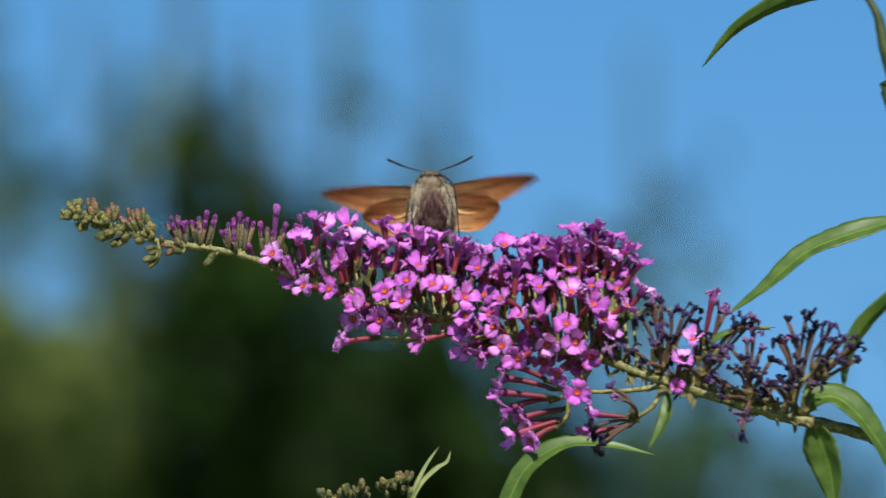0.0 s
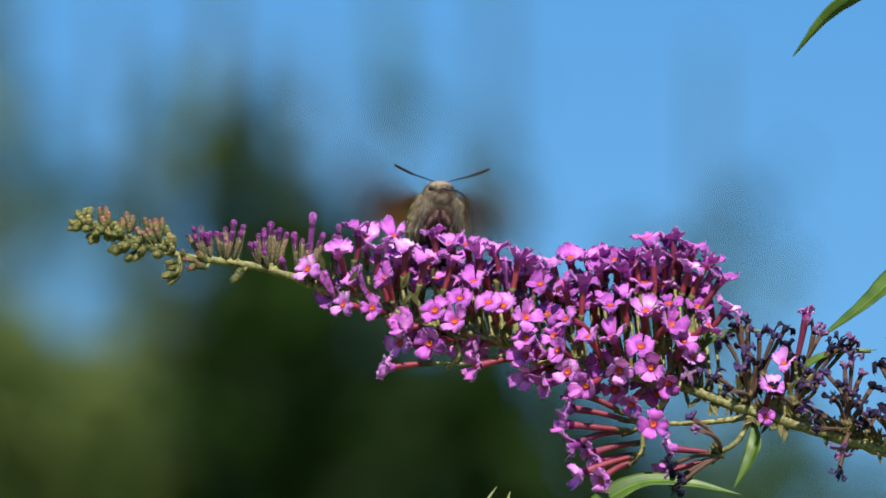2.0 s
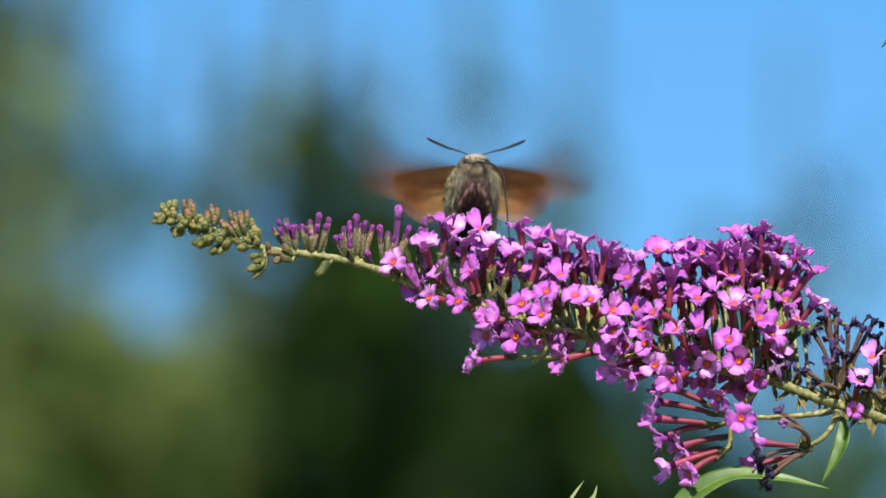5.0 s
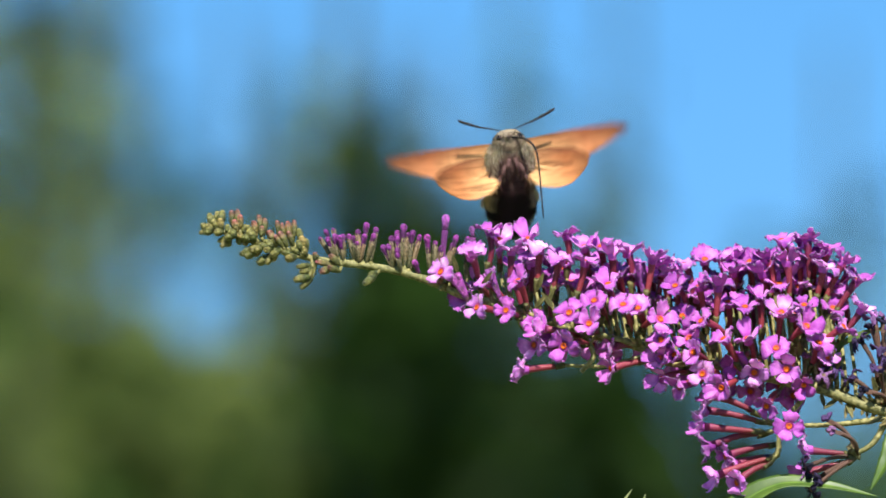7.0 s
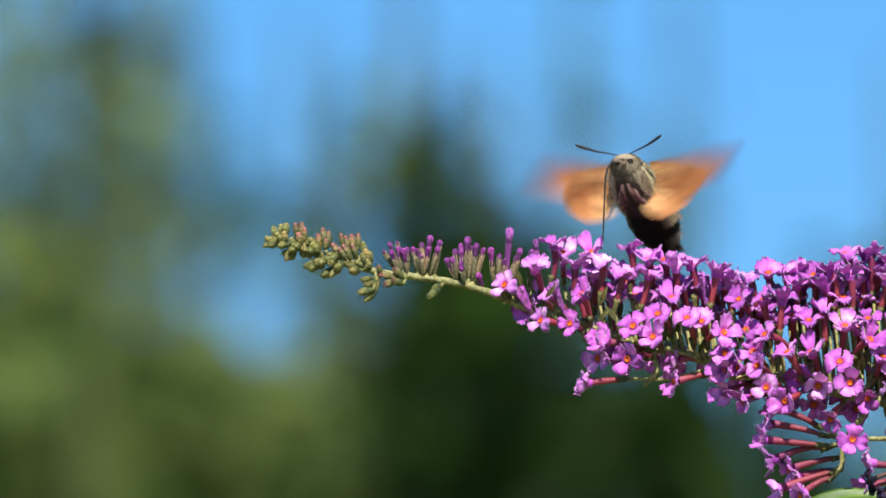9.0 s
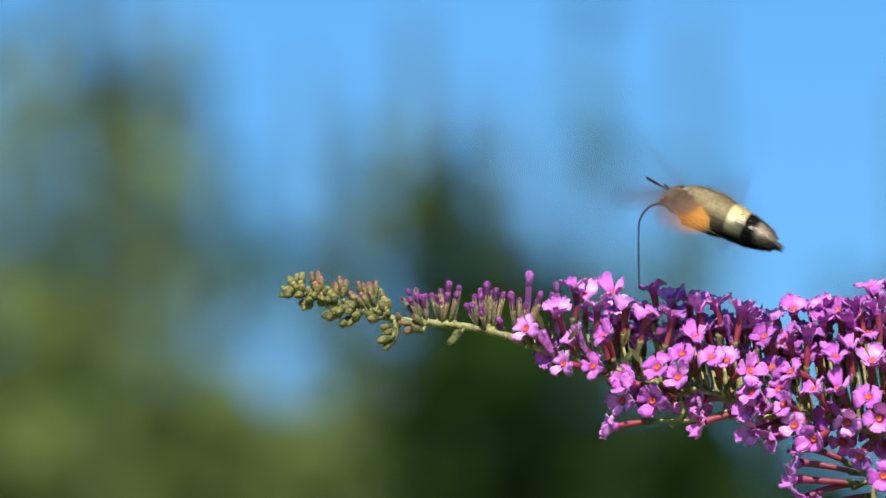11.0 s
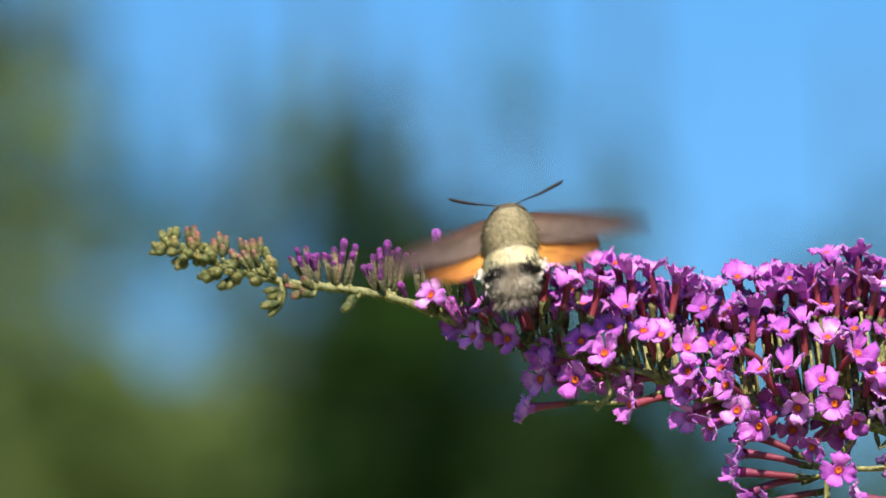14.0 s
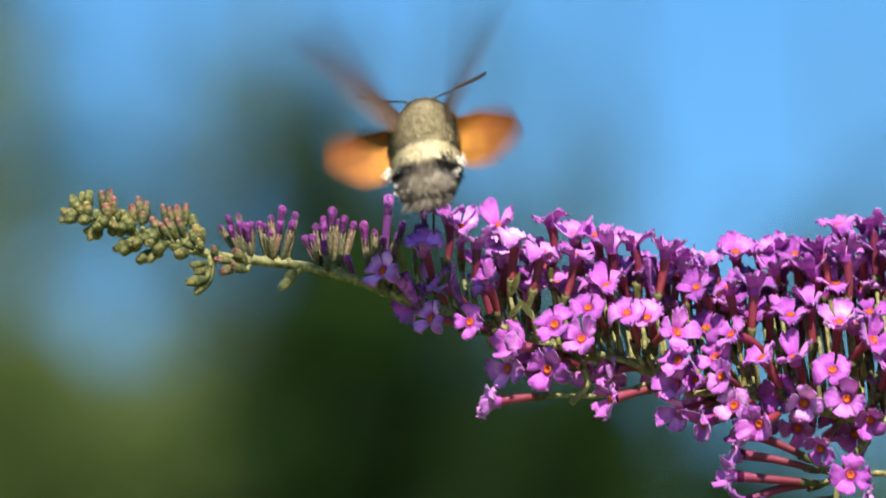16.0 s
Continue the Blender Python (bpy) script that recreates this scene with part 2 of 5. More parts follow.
def lathe(profile, sides=10):
    """A turned solid along z from (radius, z) pairs."""
    bm = bmesh.new()
    rings = []
    for r, z in profile:
        rings.append([bm.verts.new((r * math.cos(2 * math.pi * k / sides), r * math.sin(2 * math.pi * k / sides), z)) for k in range(sides)])
    for a, b in zip(rings, rings[1:]):
        for k in range(sides):
            bm.faces.new((a[k], a[(k + 1) % sides], b[(k + 1) % sides], b[k]))
    bm.faces.new(rings[0][::-1])
    bm.faces.new(rings[-1])
    return bm


def facing(place, way, spin=0.0):
    """The pose of a thing at place whose z points along way."""
    return Matrix.Translation(place) @ Vector(way).to_track_quat("Z", "Y").to_matrix().to_4x4() @ pose(0, 0, 0, 0, 0, spin)


# ---------------------------------------------------------------- floret meshes
def corolla(seed, recurve, slim=1.0, crumple=1.0, mat=None, name="floret"):
    """Four ruffled lobes that rise from a small throat and spread, facing z."""
    rng = random.Random(seed)
    bm = bmesh.new()
    rows, cols = 7, 9
    steps = (0, 0.18, 0.38, 0.58, 0.78, 0.93, 1)
    for lobe in range(4):
        turn = math.pi / 2 * lobe + rng.uniform(-0.22, 0.22)
        size, wide = rng.uniform(0.84, 1.1), rng.uniform(0.76, 0.98) * slim
        high, bend = rng.uniform(8, 27), rng.uniform(0.35, 1.25) * recurve
        curl, roll = rng.uniform(-0.45, 0.5) * crumple, rng.uniform(-0.5, 0.5) * crumple
        front, back = [], []
        for i in range(rows):
            s = steps[i]
            half = wide * float(np.interp(s, [0, 0.2, 0.45, 0.7, 0.88, 1], [5.4, 9.0, 12.8, 14.8, 13.2, 7.4]))
            fr, bk = [], []
            for j in range(cols):
                c = (j / (cols - 1) - 0.5) * 2
                wob = noise.noise(Vector((c * 1.6 + lobe * 3, s * 2.2, seed * 5.1)))
                r = 5.2 + s * 19.0 * size - 4.0 * c * c * s * s + 2.2 * crumple * wob * s * s - 2.6 * max(0.0, 1 - 2.2 * abs(c)) * max(0.0, s - 0.7) / 0.3
                side = half * c
                if i > 2 and (i == rows - 1 or j in (0, cols - 1)):
                    r += rng.uniform(-2.0, 2.0)
                    side *= rng.uniform(0.93, 1.06)
                z = -3 + high * (1.25 * s - bend * s * s) + roll * side * s + curl * abs(c) ** 1.5 * half * s
                z += 1.6 * crumple * math.sin(8 * c + 5 * lobe + seed) * s ** 3
                z += 6.2 * crumple * noise.noise(Vector((c * 2.2 + 9, s * 2.6 + lobe, seed * 3.3))) * s
                x, y = r * math.cos(turn) - side * math.sin(turn), r * math.sin(turn) + side * math.cos(turn)
                fr.append(bm.verts.new((x * K, y * K, z * K)))
                bk.append(bm.verts.new((x * K, y * K, (z - 1.8) * K)))
            front.append(fr)
            back.append(bk)
        for i in range(rows - 1):
            for j in range(cols - 1):
                f = bm.faces.new((front[i][j], front[i + 1][j], front[i + 1][j + 1], front[i][j + 1]))
                f.material_index = 1 if i == rows - 2 and noise.noise(Vector((j * 0.9, lobe * 2.0, seed))) > 0.0 else 0
                bm.faces.new((back[i][j + 1], back[i + 1][j + 1], back[i + 1][j], back[i][j]))
        edge = [(i, 0) for i in range(rows)] + [(rows - 1, j) for j in range(1, cols)] + [(i, cols - 1) for i in range(rows - 2, -1, -1)]
        for (a, b), (c, d) in zip(edge, edge[1:]):
            bm.faces.new((front[a][b], back[a][b], back[c][d], front[c][d])).material_index = 1
    # the flared mouth that joins the lobes
    rings = []
    for r, z in ((7.0, -11), (7.4, -6), (9.2, -1.5), (7.2, -1.0), (5.0, -2.0)):
        rings.append([bm.verts.new((r * K * math.cos(math.pi * k / 6), r * K * math.sin(math.pi * k / 6), z * K)) for k in range(12)])
    for a, b in zip(rings, rings[1:]):
        for k in range(12):
            bm.faces.new((a[k], a[(k + 1) % 12], b[(k + 1) % 12], b[k]))
    return mesh_of(name, bm, [mat or PETAL, mat or RIM])


def wilted_corolla(seed):
    """A shrunken, crumpled flower head."""
    rng = random.Random(seed)
    bm = bmesh.new()
    for lobe in range(4):
        turn = math.pi / 2 * lobe + rng.uniform(-0.5, 0.5)
        out, up = rng.uniform(7, 13), rng.uniform(2, 13)
        way = Vector((math.cos(turn), math.sin(turn), 0))
        line = [Vector((0, 0, -4)) * K, (way * out * 0.5 + Vector((0, 0, up * 0.6))) * K,
                (way * out + Vector((rng.uniform(-5, 5), rng.uniform(-5, 5), up))) * K, (way * out * rng.uniform(0.5, 1.3) + Vector((0, 0, up + rng.uniform(-7, 5)))) * K]
        sweep(bm, smooth_line(line, 3), [3.5 * K, 5.5 * K, 6 * K, 2.0 * K], 5, 0.8)
    return mesh_of("wilted_floret", bm, [WILT])


COROLLAS = [corolla(s, r) for s, r in enumerate((0.7, 1.0, 1.3, 0.4, 1.6, 0.9, 0.2, 1.15, 0.8, 1.4, 0.5, 1.05, 1.2, 0.6))]
WILTED = [wilted_corolla(s) for s in range(4)] + [corolla(40 + s, 0.5 + 0.5 * s, 0.5, 2.4, WILT, "wilted_floret") for s in range(5)]


def bowed(bm, bow):
    """Bends a rod of unit height sideways by up to `bow`."""
    for v in bm.verts:
        v.co.x += bow * math.sin(math.pi * min(1.0, max(0.0, v.co.z))) * K
    return bm


def toothed(bm, above, depth):
    """Cuts the upper rim of a cup into pointed teeth."""
    for v in bm.verts:
        if v.co.z > above:
            k = round(math.atan2(v.co.y, v.co.x) / (math.pi / 4))
            v.co.z += depth if k % 2 else -depth
    return bm


TUBE_LINE = [(3.6 * K, 0), (3.9 * K, 0.15), (4.3 * K, 0.3), (4.6 * K, 0.45), (4.9 * K, 0.6), (5.5 * K, 0.75), (6.2 * K, 0.88), (7.4 * K, 1.0)]
TUBE_MESHES = [mesh_of("tube", bowed(lathe(TUBE_LINE), bow), [TUBE]) for bow in (0, 2.5, 4.5, 6.5)]
BUD_TUBE_MESH = mesh_of("tube", lathe([(3.4 * K, 0), (3.6 * K, 0.3), (4.2 * K, 0.6), (5.0 * K, 1.0)], 9), [PURPLE_BUD])
DRY_TUBE_MESHES = [mesh_of("tube", bowed(lathe([(3.2 * K, 0), (3.7 * K, 0.2), (3.4 * K, 0.35), (3.0 * K, 0.5), (3.4 * K, 0.65), (4.0 * K, 0.85), (3.4 * K, 1.0)], 7), bow), [DRY_TUBE]) for bow in (2, 6, 10, 14)]
THROAT_MESH = mesh_of("throat", lathe([(5.2 * K, -8 * K), (4.7 * K, -1.4 * K), (4.1 * K, 0.2 * K), (3.3 * K, -0.4 * K), (2.2 * K, -1.1 * K), (0.6 * K, -1.4 * K)]), [THROAT])
CALYX_PROFILE = [(1.6 * K, -9 * K), (3.4 * K, -3 * K), (4.8 * K, 4 * K), (5.3 * K, 12 * K), (5.6 * K, 18 * K), (6.0 * K, 24 * K), (4.6 * K, 22 * K)]
CALYX_MESH = mesh_of("calyx", toothed(lathe(CALYX_PROFILE, 8), 20 * K, 3 * K), [CALYX])
DRY_CALYX_MESH = mesh_of("calyx", toothed(lathe(CALYX_PROFILE, 8), 20 * K, 4 * K), [BROWN_CALYX])
BUD_HEAD = mesh_of("bud", lathe([(5.4 * K, -3 * K), (6.0 * K, 8 * K), (7.4 * K, 15 * K), (8.0 * K, 20 * K), (6.6 * K, 25 * K), (3 * K, 27.5 * K)], 10), [PURPLE_BUD])
GREEN_BUD_MESHES = [mesh_of("bud", lathe([(2.2 * K, -6 * K), (4.6 * K * w, -1 * K), (6.4 * K * w, 5 * K), (7.4 * K * w, 12 * K), (5.4 * K * w, 11 * K), (6.0 * K * w, 15 * K), (5.0 * K, 19 * K), (2 * K, 21.5 * K)], 9), [mat])
                    for w in (0.9, 1.1) for mat in (GREEN_BUD, PINK_BUD)]


def lobed(bm, above, depth, count=4):
    """Presses grooves into the upper part of a turned bud, so that it shows its folded lobes."""
    for v in bm.verts:
        if v.co.z > above:
            a = math.atan2(v.co.y, v.co.x)
            k = 1 - depth * (0.5 - 0.5 * math.cos(count * a)) * min(1.0, (v.co.z - above) / (8 * K))
            v.co.x *= k
            v.co.y *= k
    return bm


def bud_shape(w):
    """A plump bud: a cup of four sepals and the round tip between them; 24 grid steps tall."""
    return lobed(lathe([(2.0 * K, -1 * K), (4.2 * K * w, 2 * K), (6.0 * K * w, 7 * K), (6.6 * K * w, 12 * K), (6.5 * K * w, 16.5 * K), (5.5 * K * w, 17.5 * K), (5.6 * K * w, 20 * K), (4.2 * K * w, 23 * K), (1.6 * K, 24.4 * K)], 16), 9 * K, 0.2)


GREEN_BUDS = [mesh_of("bud", bud_shape(w), [GREEN_BUD]) for w in (0.82, 0.95, 1.06)]
PINK_BUDS = [mesh_of("bud", bud_shape(w), [PINK_BUD]) for w in (0.74, 0.84, 0.95)]
VIOLET_HEAD = mesh_of("bud", lobed(lathe([(3.8 * K, -22 * K), (4.1 * K, -12 * K), (4.5 * K, -6 * K), (5.4 * K, -1.5 * K), (6.2 * K, 2.5 * K), (5.8 * K, 6 * K), (4.0 * K, 8.6 * K), (1.2 * K, 9.8 * K)], 16), -2 * K, 0.12), [VIOLET])
RIBBED_CALYX = mesh_of("calyx", lobed(toothed(lathe([(2.0 * K, -2 * K), (3.4 * K, 4 * K), (5.2 * K, 14 * K), (5.9 * K, 24 * K), (6.0 * K, 30 * K), (6.2 * K, 34 * K), (4.6 * K, 31 * K)], 16), 32 * K, 4.5 * K), 6 * K, 0.34, 5), [STALK_BUD])
TRUMPET = mesh_of("half_open_floret", lobed(lathe([(4.0 * K, 0), (5.4 * K, 10 * K), (8.6 * K, 24 * K), (11.6 * K, 36 * K), (12.4 * K, 42 * K), (9.6 * K, 45 * K), (6 * K, 38 * K), (3 * K, 30 * K)], 16), 16 * K, 0.35), [PURPLE_BUD])
RNG = random.Random(5)


def set_floret(spike, base, head, kind="open", size=1.0):
    """One floret from its foot to its head: corolla, tube, throat and calyx."""
    way = head - base
    length = max(way.length, 14 * K)
    way.normalize()
    spin = RNG.uniform(0, 90)
    if kind == "bud":
        ob = part("bud", BUD_HEAD, None, spike)
    elif kind == "wilted":
        ob = part("wilted_floret", RNG.choice(WILTED), None, spike)
    else:
        ob = part("floret", RNG.choice(COROLLAS), None, spike)
    nod = Vector((RNG.uniform(-0.22, 0.22), RNG.uniform(-0.25, 0.1) if kind == "open" else 0, RNG.uniform(-0.15, 0.2)))
    ob.matrix_basis = facing(head, (way + nod).normalized(), spin) @ Matrix.Scale(size, 4)
    back = ob.matrix_basis.inverted()
    tube = part("tube", RNG.choice(DRY_TUBE_MESHES) if kind == "wilted" else BUD_TUBE_MESH if kind == "bud" else RNG.choice(TUBE_MESHES), None, ob)
    m = facing(base, way, spin)
    tube.matrix_basis = back @ m @ Matrix.Diagonal((1.03, 1.03, length - 1.5 * K, 1))
    calyx = part("calyx", DRY_CALYX_MESH if kind == "wilted" else CALYX_MESH, None, ob)
    calyx.matrix_basis = back @ m @ Matrix.Diagonal((0.9, 0.9, RNG.uniform(0.6, 0.9), 1))
    if kind == "open":
        part("throat", THROAT_MESH, None, ob)
    return ob


def sight(u, v, d=0.0):
    """Like grid(), for a thing that stands d nearer on the same upward line of sight."""
    return grid(u, v, d) - Vector((0, 0, d * K * math.tan(radians(10))))


def stem_height(u):
    return float(np.interp(u, [p[0] for p in STEM_LINE], [p[1] for p in STEM_LINE]))


def stalk_between(a, b, thick, parent, mat=None):
    """A short, slightly sagging stalk from a to b, as a part of a floret or bud."""
    bm = sweep(bmesh.new(), smooth_line([a, a.lerp(b, 0.5) + (b - a).length * Vector((0.03, -0.05, -0.08)), b], 3), (thick * K, thick * 1.3 * K), 6)
    bm.transform(parent.matrix_basis.inverted())
    return part("stalk", bm, mat or STEM, parent)


def florets(spike, rows, hub=None, length=66.0):
    """Open florets from head (u, v, d), foot (u, v) and size; a stalk ties each to the stem or to the hub of its whorl."""
    for hu, hv, hd, fu, fv, *size in rows:
        flat = math.hypot(hu - fu, hv - fv)
        head = sight(hu, hv, hd)
        foot = sight(fu, fv, hd - math.sqrt(max(length ** 2 - flat ** 2, 12.0 ** 2)))
        ob = set_floret(spike, foot, head, "open", (size[0] if size else 1.0) * RNG.uniform(0.92, 1.10))
        joint = sight(*hub) if hub else sight(fu + 8, stem_height(fu + 8), 0)
        stalk_between(foot, joint, 2.6, ob)


def tip_buds(spike, colour, rows):
    """Closed buds from top (u, v), foot (u, v) and d, each on a short stalk."""
    for tu, tv, fu, fv, d in rows:
        top, foot = sight(tu, tv, d), sight(fu, fv, d * 0.6)
        foot += Vector((RNG.uniform(-3, 3), RNG.uniform(-4, 4), RNG.uniform(-3, 3))) * K
        way = top - foot
        n = RNG.randrange(3)
        ob = part("bud", (GREEN_BUDS if colour == "green" else PINK_BUDS)[n], None, spike)
        tall = min(max(way.length, 15 * K), 27 * K)
        ob.matrix_basis = facing(top - way.normalized() * tall, way.normalized(), RNG.uniform(0, 90)) @ Matrix.Diagonal((1, 1, tall / (24 * K), 1)) @ Matrix.Scale(RNG.uniform(0.9, 1.1), 4)
        stem = sight(max(fu, 112) + 5, stem_height(max(fu, 112) + 5), 2)
        if (stem - foot).length > 4 * K:
            stalk_between(foot, stem, 2.4, ob)


def violet_buds(spike, rows):
    """Long buds that show their violet heads over a ribbed calyx."""
    for tu, tv, fu, fv, d, size in rows:
        top, foot = sight(tu, tv, d), sight(fu + RNG.uniform(-4, 4), fv, d * 0.3 + RNG.uniform(-3, 3))
        rise = top - foot
        head = part("bud", VIOLET_HEAD, None, spike)
        head.matrix_basis = facing(top - rise.normalized() * 6 * K, rise.normalized(), RNG.uniform(0, 360)) @ Matrix.Scale(size * 0.88, 4)
        cup = part("calyx", RIBBED_CALYX, None, head)
        tall = rise.length - (RNG.uniform(9, 18) + 7 * (size > 0.9)) * K
        cup.matrix_basis = head.matrix_basis.inverted() @ facing(foot, rise.normalized(), RNG.uniform(0, 90)) @ Matrix.Diagonal((0.74, 0.74, tall / (34 * K), 1))
        stalk_between(foot, sight(fu + 2, stem_height(fu + 2), 2), 3.0, head)


def half_open(spike, top, foot, size):
    """A dark trumpet whose lobes are still folded together."""
    top, foot = sight(*top), sight(*foot)
    way = top - foot
    ob = part("half_open_floret", TRUMPET, None, spike)
    ob.matrix_basis = facing(foot, way.normalized(), RNG.uniform(0, 90)) @ Matrix.Diagonal((size, size, way.length / (44 * K), 1))
    cup = part("calyx", CALYX_MESH, None, ob)
    cup.matrix_basis = Matrix.Scale(1.0, 4)


def cyme(spike, u, v, d, heads, kind="open", reach=80.0, size=1.0):
    """A side cluster: florets that spread from one foot to heads on the drawing grid."""
    foot = grid(u, v, d)
    for head in heads:
        hu, hv = head[:2]
        flat = math.hypot(hu - u, hv - v)
        out = math.sqrt(max(reach * reach - flat * flat, (0.3 * reach) ** 2))
        hd = d + (head[2] if len(head) > 2 else out)
        top = grid(hu, hv, hd)
        shift = grid(u + 0.25 * (hu - u), v + 0.25 * (hv - v), d + 0.1 * (hd - d)) if flat > 95 else foot
        set_floret(spike, shift.copy(), top, kind, size * RNG.uniform(0.92, 1.1))
    return foot


def bud_group(spike, u, v, count, wide, high, colour, up=(0, 1)):
    """A tuft of closed buds round a point, most of them upward."""
    for i in range(count):
        a = -1 + 2 * (i + RNG.uniform(0.1, 0.9)) / count
        lift = RNG.uniform(0.32, 1.12) * high
        du, dv = a * wide + up[0] * lift, -up[1] * lift
        d = RNG.uniform(-0.8, 1.0) * wide * 0.8
        way = Vector((a * 0.55 + up[0] + RNG.gauss(0, 0.2), -RNG.uniform(-0.5, 0.7), up[1])).normalized()
        place = grid(u + du, v + dv, d)
        pick = GREEN_BUD_MESHES[RNG.choice((0, 2, 0, 2, 1, 3) if colour == "green" else (1, 3, 1, 0))]
        ob = part("bud", pick, None, spike)
        ob.matrix_basis = facing(place - way * 8 * K, way, RNG.uniform(0, 360)) @ Matrix.Scale(RNG.uniform(0.5, 0.85), 4)


def leaf_mesh(line, half, normal, fold=0.3, wave=0.06, thick=1.3):
    """A lance-shaped leaf along a line, folded along its midrib."""
    bm = bmesh.new()
    uv = bm.loops.layers.uv.new("UVMap")
    n, cols = len(line), 9
    top, low = [], []
    total = 0.0
    spots = {}
    for i, p in enumerate(line):
        s = i / (n - 1)
        way = (line[min(i + 1, n - 1)] - line[max(i - 1, 0)]).normalized()
        if i:
            total += (p - line[i - 1]).length
        side = way.cross(Vector(normal)).normalized()
        up = side.cross(way).normalized()
        w = half * float(np.interp(s, [0, 0.08, 0.25, 0.45, 0.7, 0.9, 1], [0.12, 0.45, 0.88, 1, 0.72, 0.3, 0.03]))
        w *= 1 + 0.035 * math.sin(i * 2.1)
        a, b = [], []
        for j in range(cols):
            c = (j / (cols - 1) - 0.5) * 2
            q = p + side * (w * c) + up * (abs(c) * w * fold + wave * w * math.sin(6 * s * math.pi + c * 2) * abs(c))
            va, vb = bm.verts.new(q), bm.verts.new(q - up * thick * K)
            spots[va] = spots[vb] = (total / 0.02, c)
            a.append(va)
            b.append(vb)
        top.append(a)
        low.append(b)
    for i in range(n - 1):
        for j in range(cols - 1):
            bm.faces.new((top[i][j], top[i][j + 1], top[i + 1][j + 1], top[i + 1][j]))
            bm.faces.new((low[i][j + 1], low[i][j], low[i + 1][j], low[i + 1][j + 1]))
        for j, k in ((0, 0), (cols - 1, cols - 1)):
            bm.faces.new((top[i][j], top[i + 1][j], low[i + 1][k], low[i][k]))
    for f in bm.faces:
        for lp in f.loops:
            lp[uv].uv = spots[lp.vert]
    bmesh.ops.recalc_face_normals(bm, faces=bm.faces)
    return bm


def add_leaf(parent, points, half, normal, label, fold=0.3, mat=None):
    line = smooth_line([grid(*p) for p in points], 7)
    return part("leaf", leaf_mesh(line, half * K, normal, fold), mat or LEAF, parent, label)


# ---------------------------------------------------------------- ground
def ground_sheet():
    bm = bmesh.new()
    n, r = 24, 2500.0
    marks = [math.copysign(abs(x) ** 3, x) * r for x in np.linspace(-1, 1, n)]
    rows = [[bm.verts.new((x, y, 0.04 * noise.noise(Vector((x * 0.3, y * 0.3, 0))) if abs(x) + abs(y) < 40 else 0)) for x in marks] for y in marks]
    for a, b in zip(rows, rows[1:]):
        for k in range(n - 1):
            bm.faces.new((a[k], a[k + 1], b[k + 1], b[k]))
    m, t, b = material("grass", 0.9, 0.2)
    col = ramp(t, noise_of(t, 3.0, 8), [(0.3, (0.09, 0.12, 0.035)), (0.7, (0.22, 0.23, 0.09))])
    t.links.new(col, b.inputs["Base Color"])
    bumped(t, b, noise_of(t, 40, 6), 0.8, 0.05)
    ob = new("ground", mesh_of("ground", bm, [m]))
    return tagged(ob, "rough green lawn under the flowering shrubs", "ground", kind="structure")


ground_sheet()


# ---------------------------------------------------------------- the shrubs in the distance
STAND = Vector((-0.004, -2.184, 1.615))


def far(u, v, reach):
    """A place `reach` times as far from the viewing stand as the spike; u, v on a sheet 1.13 times as wide as the spike's grid."""
    return STAND + (grid(105 + (u - 348) / 1.13, 370 + (v - 385) / 1.13) - STAND) * reach


# near-black leaf colour carries the shade inside the crown
FAR_SHADED = foliage_material("shaded_foliage", (0.007, 0.021, 0.003), (0.026, 0.062, 0.007))
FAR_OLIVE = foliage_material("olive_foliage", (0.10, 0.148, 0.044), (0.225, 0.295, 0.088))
FAR_GREY = foliage_material("grey_foliage", (0.026, 0.07, 0.05), (0.08, 0.16, 0.11))
BARK = green_material("bark", (0.05, 0.04, 0.03), (0.13, 0.10, 0.075), 0.0, 60, 0.85)


def leaf_cloud(rng, bm, centre, spread, count, size):
    """Small folded leaves scattered about a place."""
    for _ in range(count):
        p = centre + Vector((rng.gauss(0, 1) * spread[0], rng.gauss(0, 1) * spread[1], rng.gauss(0, 1) * spread[2]))
        way = Vector((rng.gauss(0, 1), rng.gauss(0, 0.8), rng.gauss(0.5, 0.8))).normalized()
        side = way.cross(Vector((rng.gauss(0, 1), rng.gauss(0, 1), rng.gauss(0, 1)))).normalized()
        up = way.cross(side)
        s = size * rng.uniform(0.6, 1.3)
        a, b = bm.verts.new(p - way * s), bm.verts.new(p + way * s)
        c, d = bm.verts.new(p + side * s * 0.42 + up * s * 0.12), bm.verts.new(p - side * s * 0.42 + up * s * 0.12)
        bm.faces.new((a, c, b))
        bm.faces.new((a, b, d))


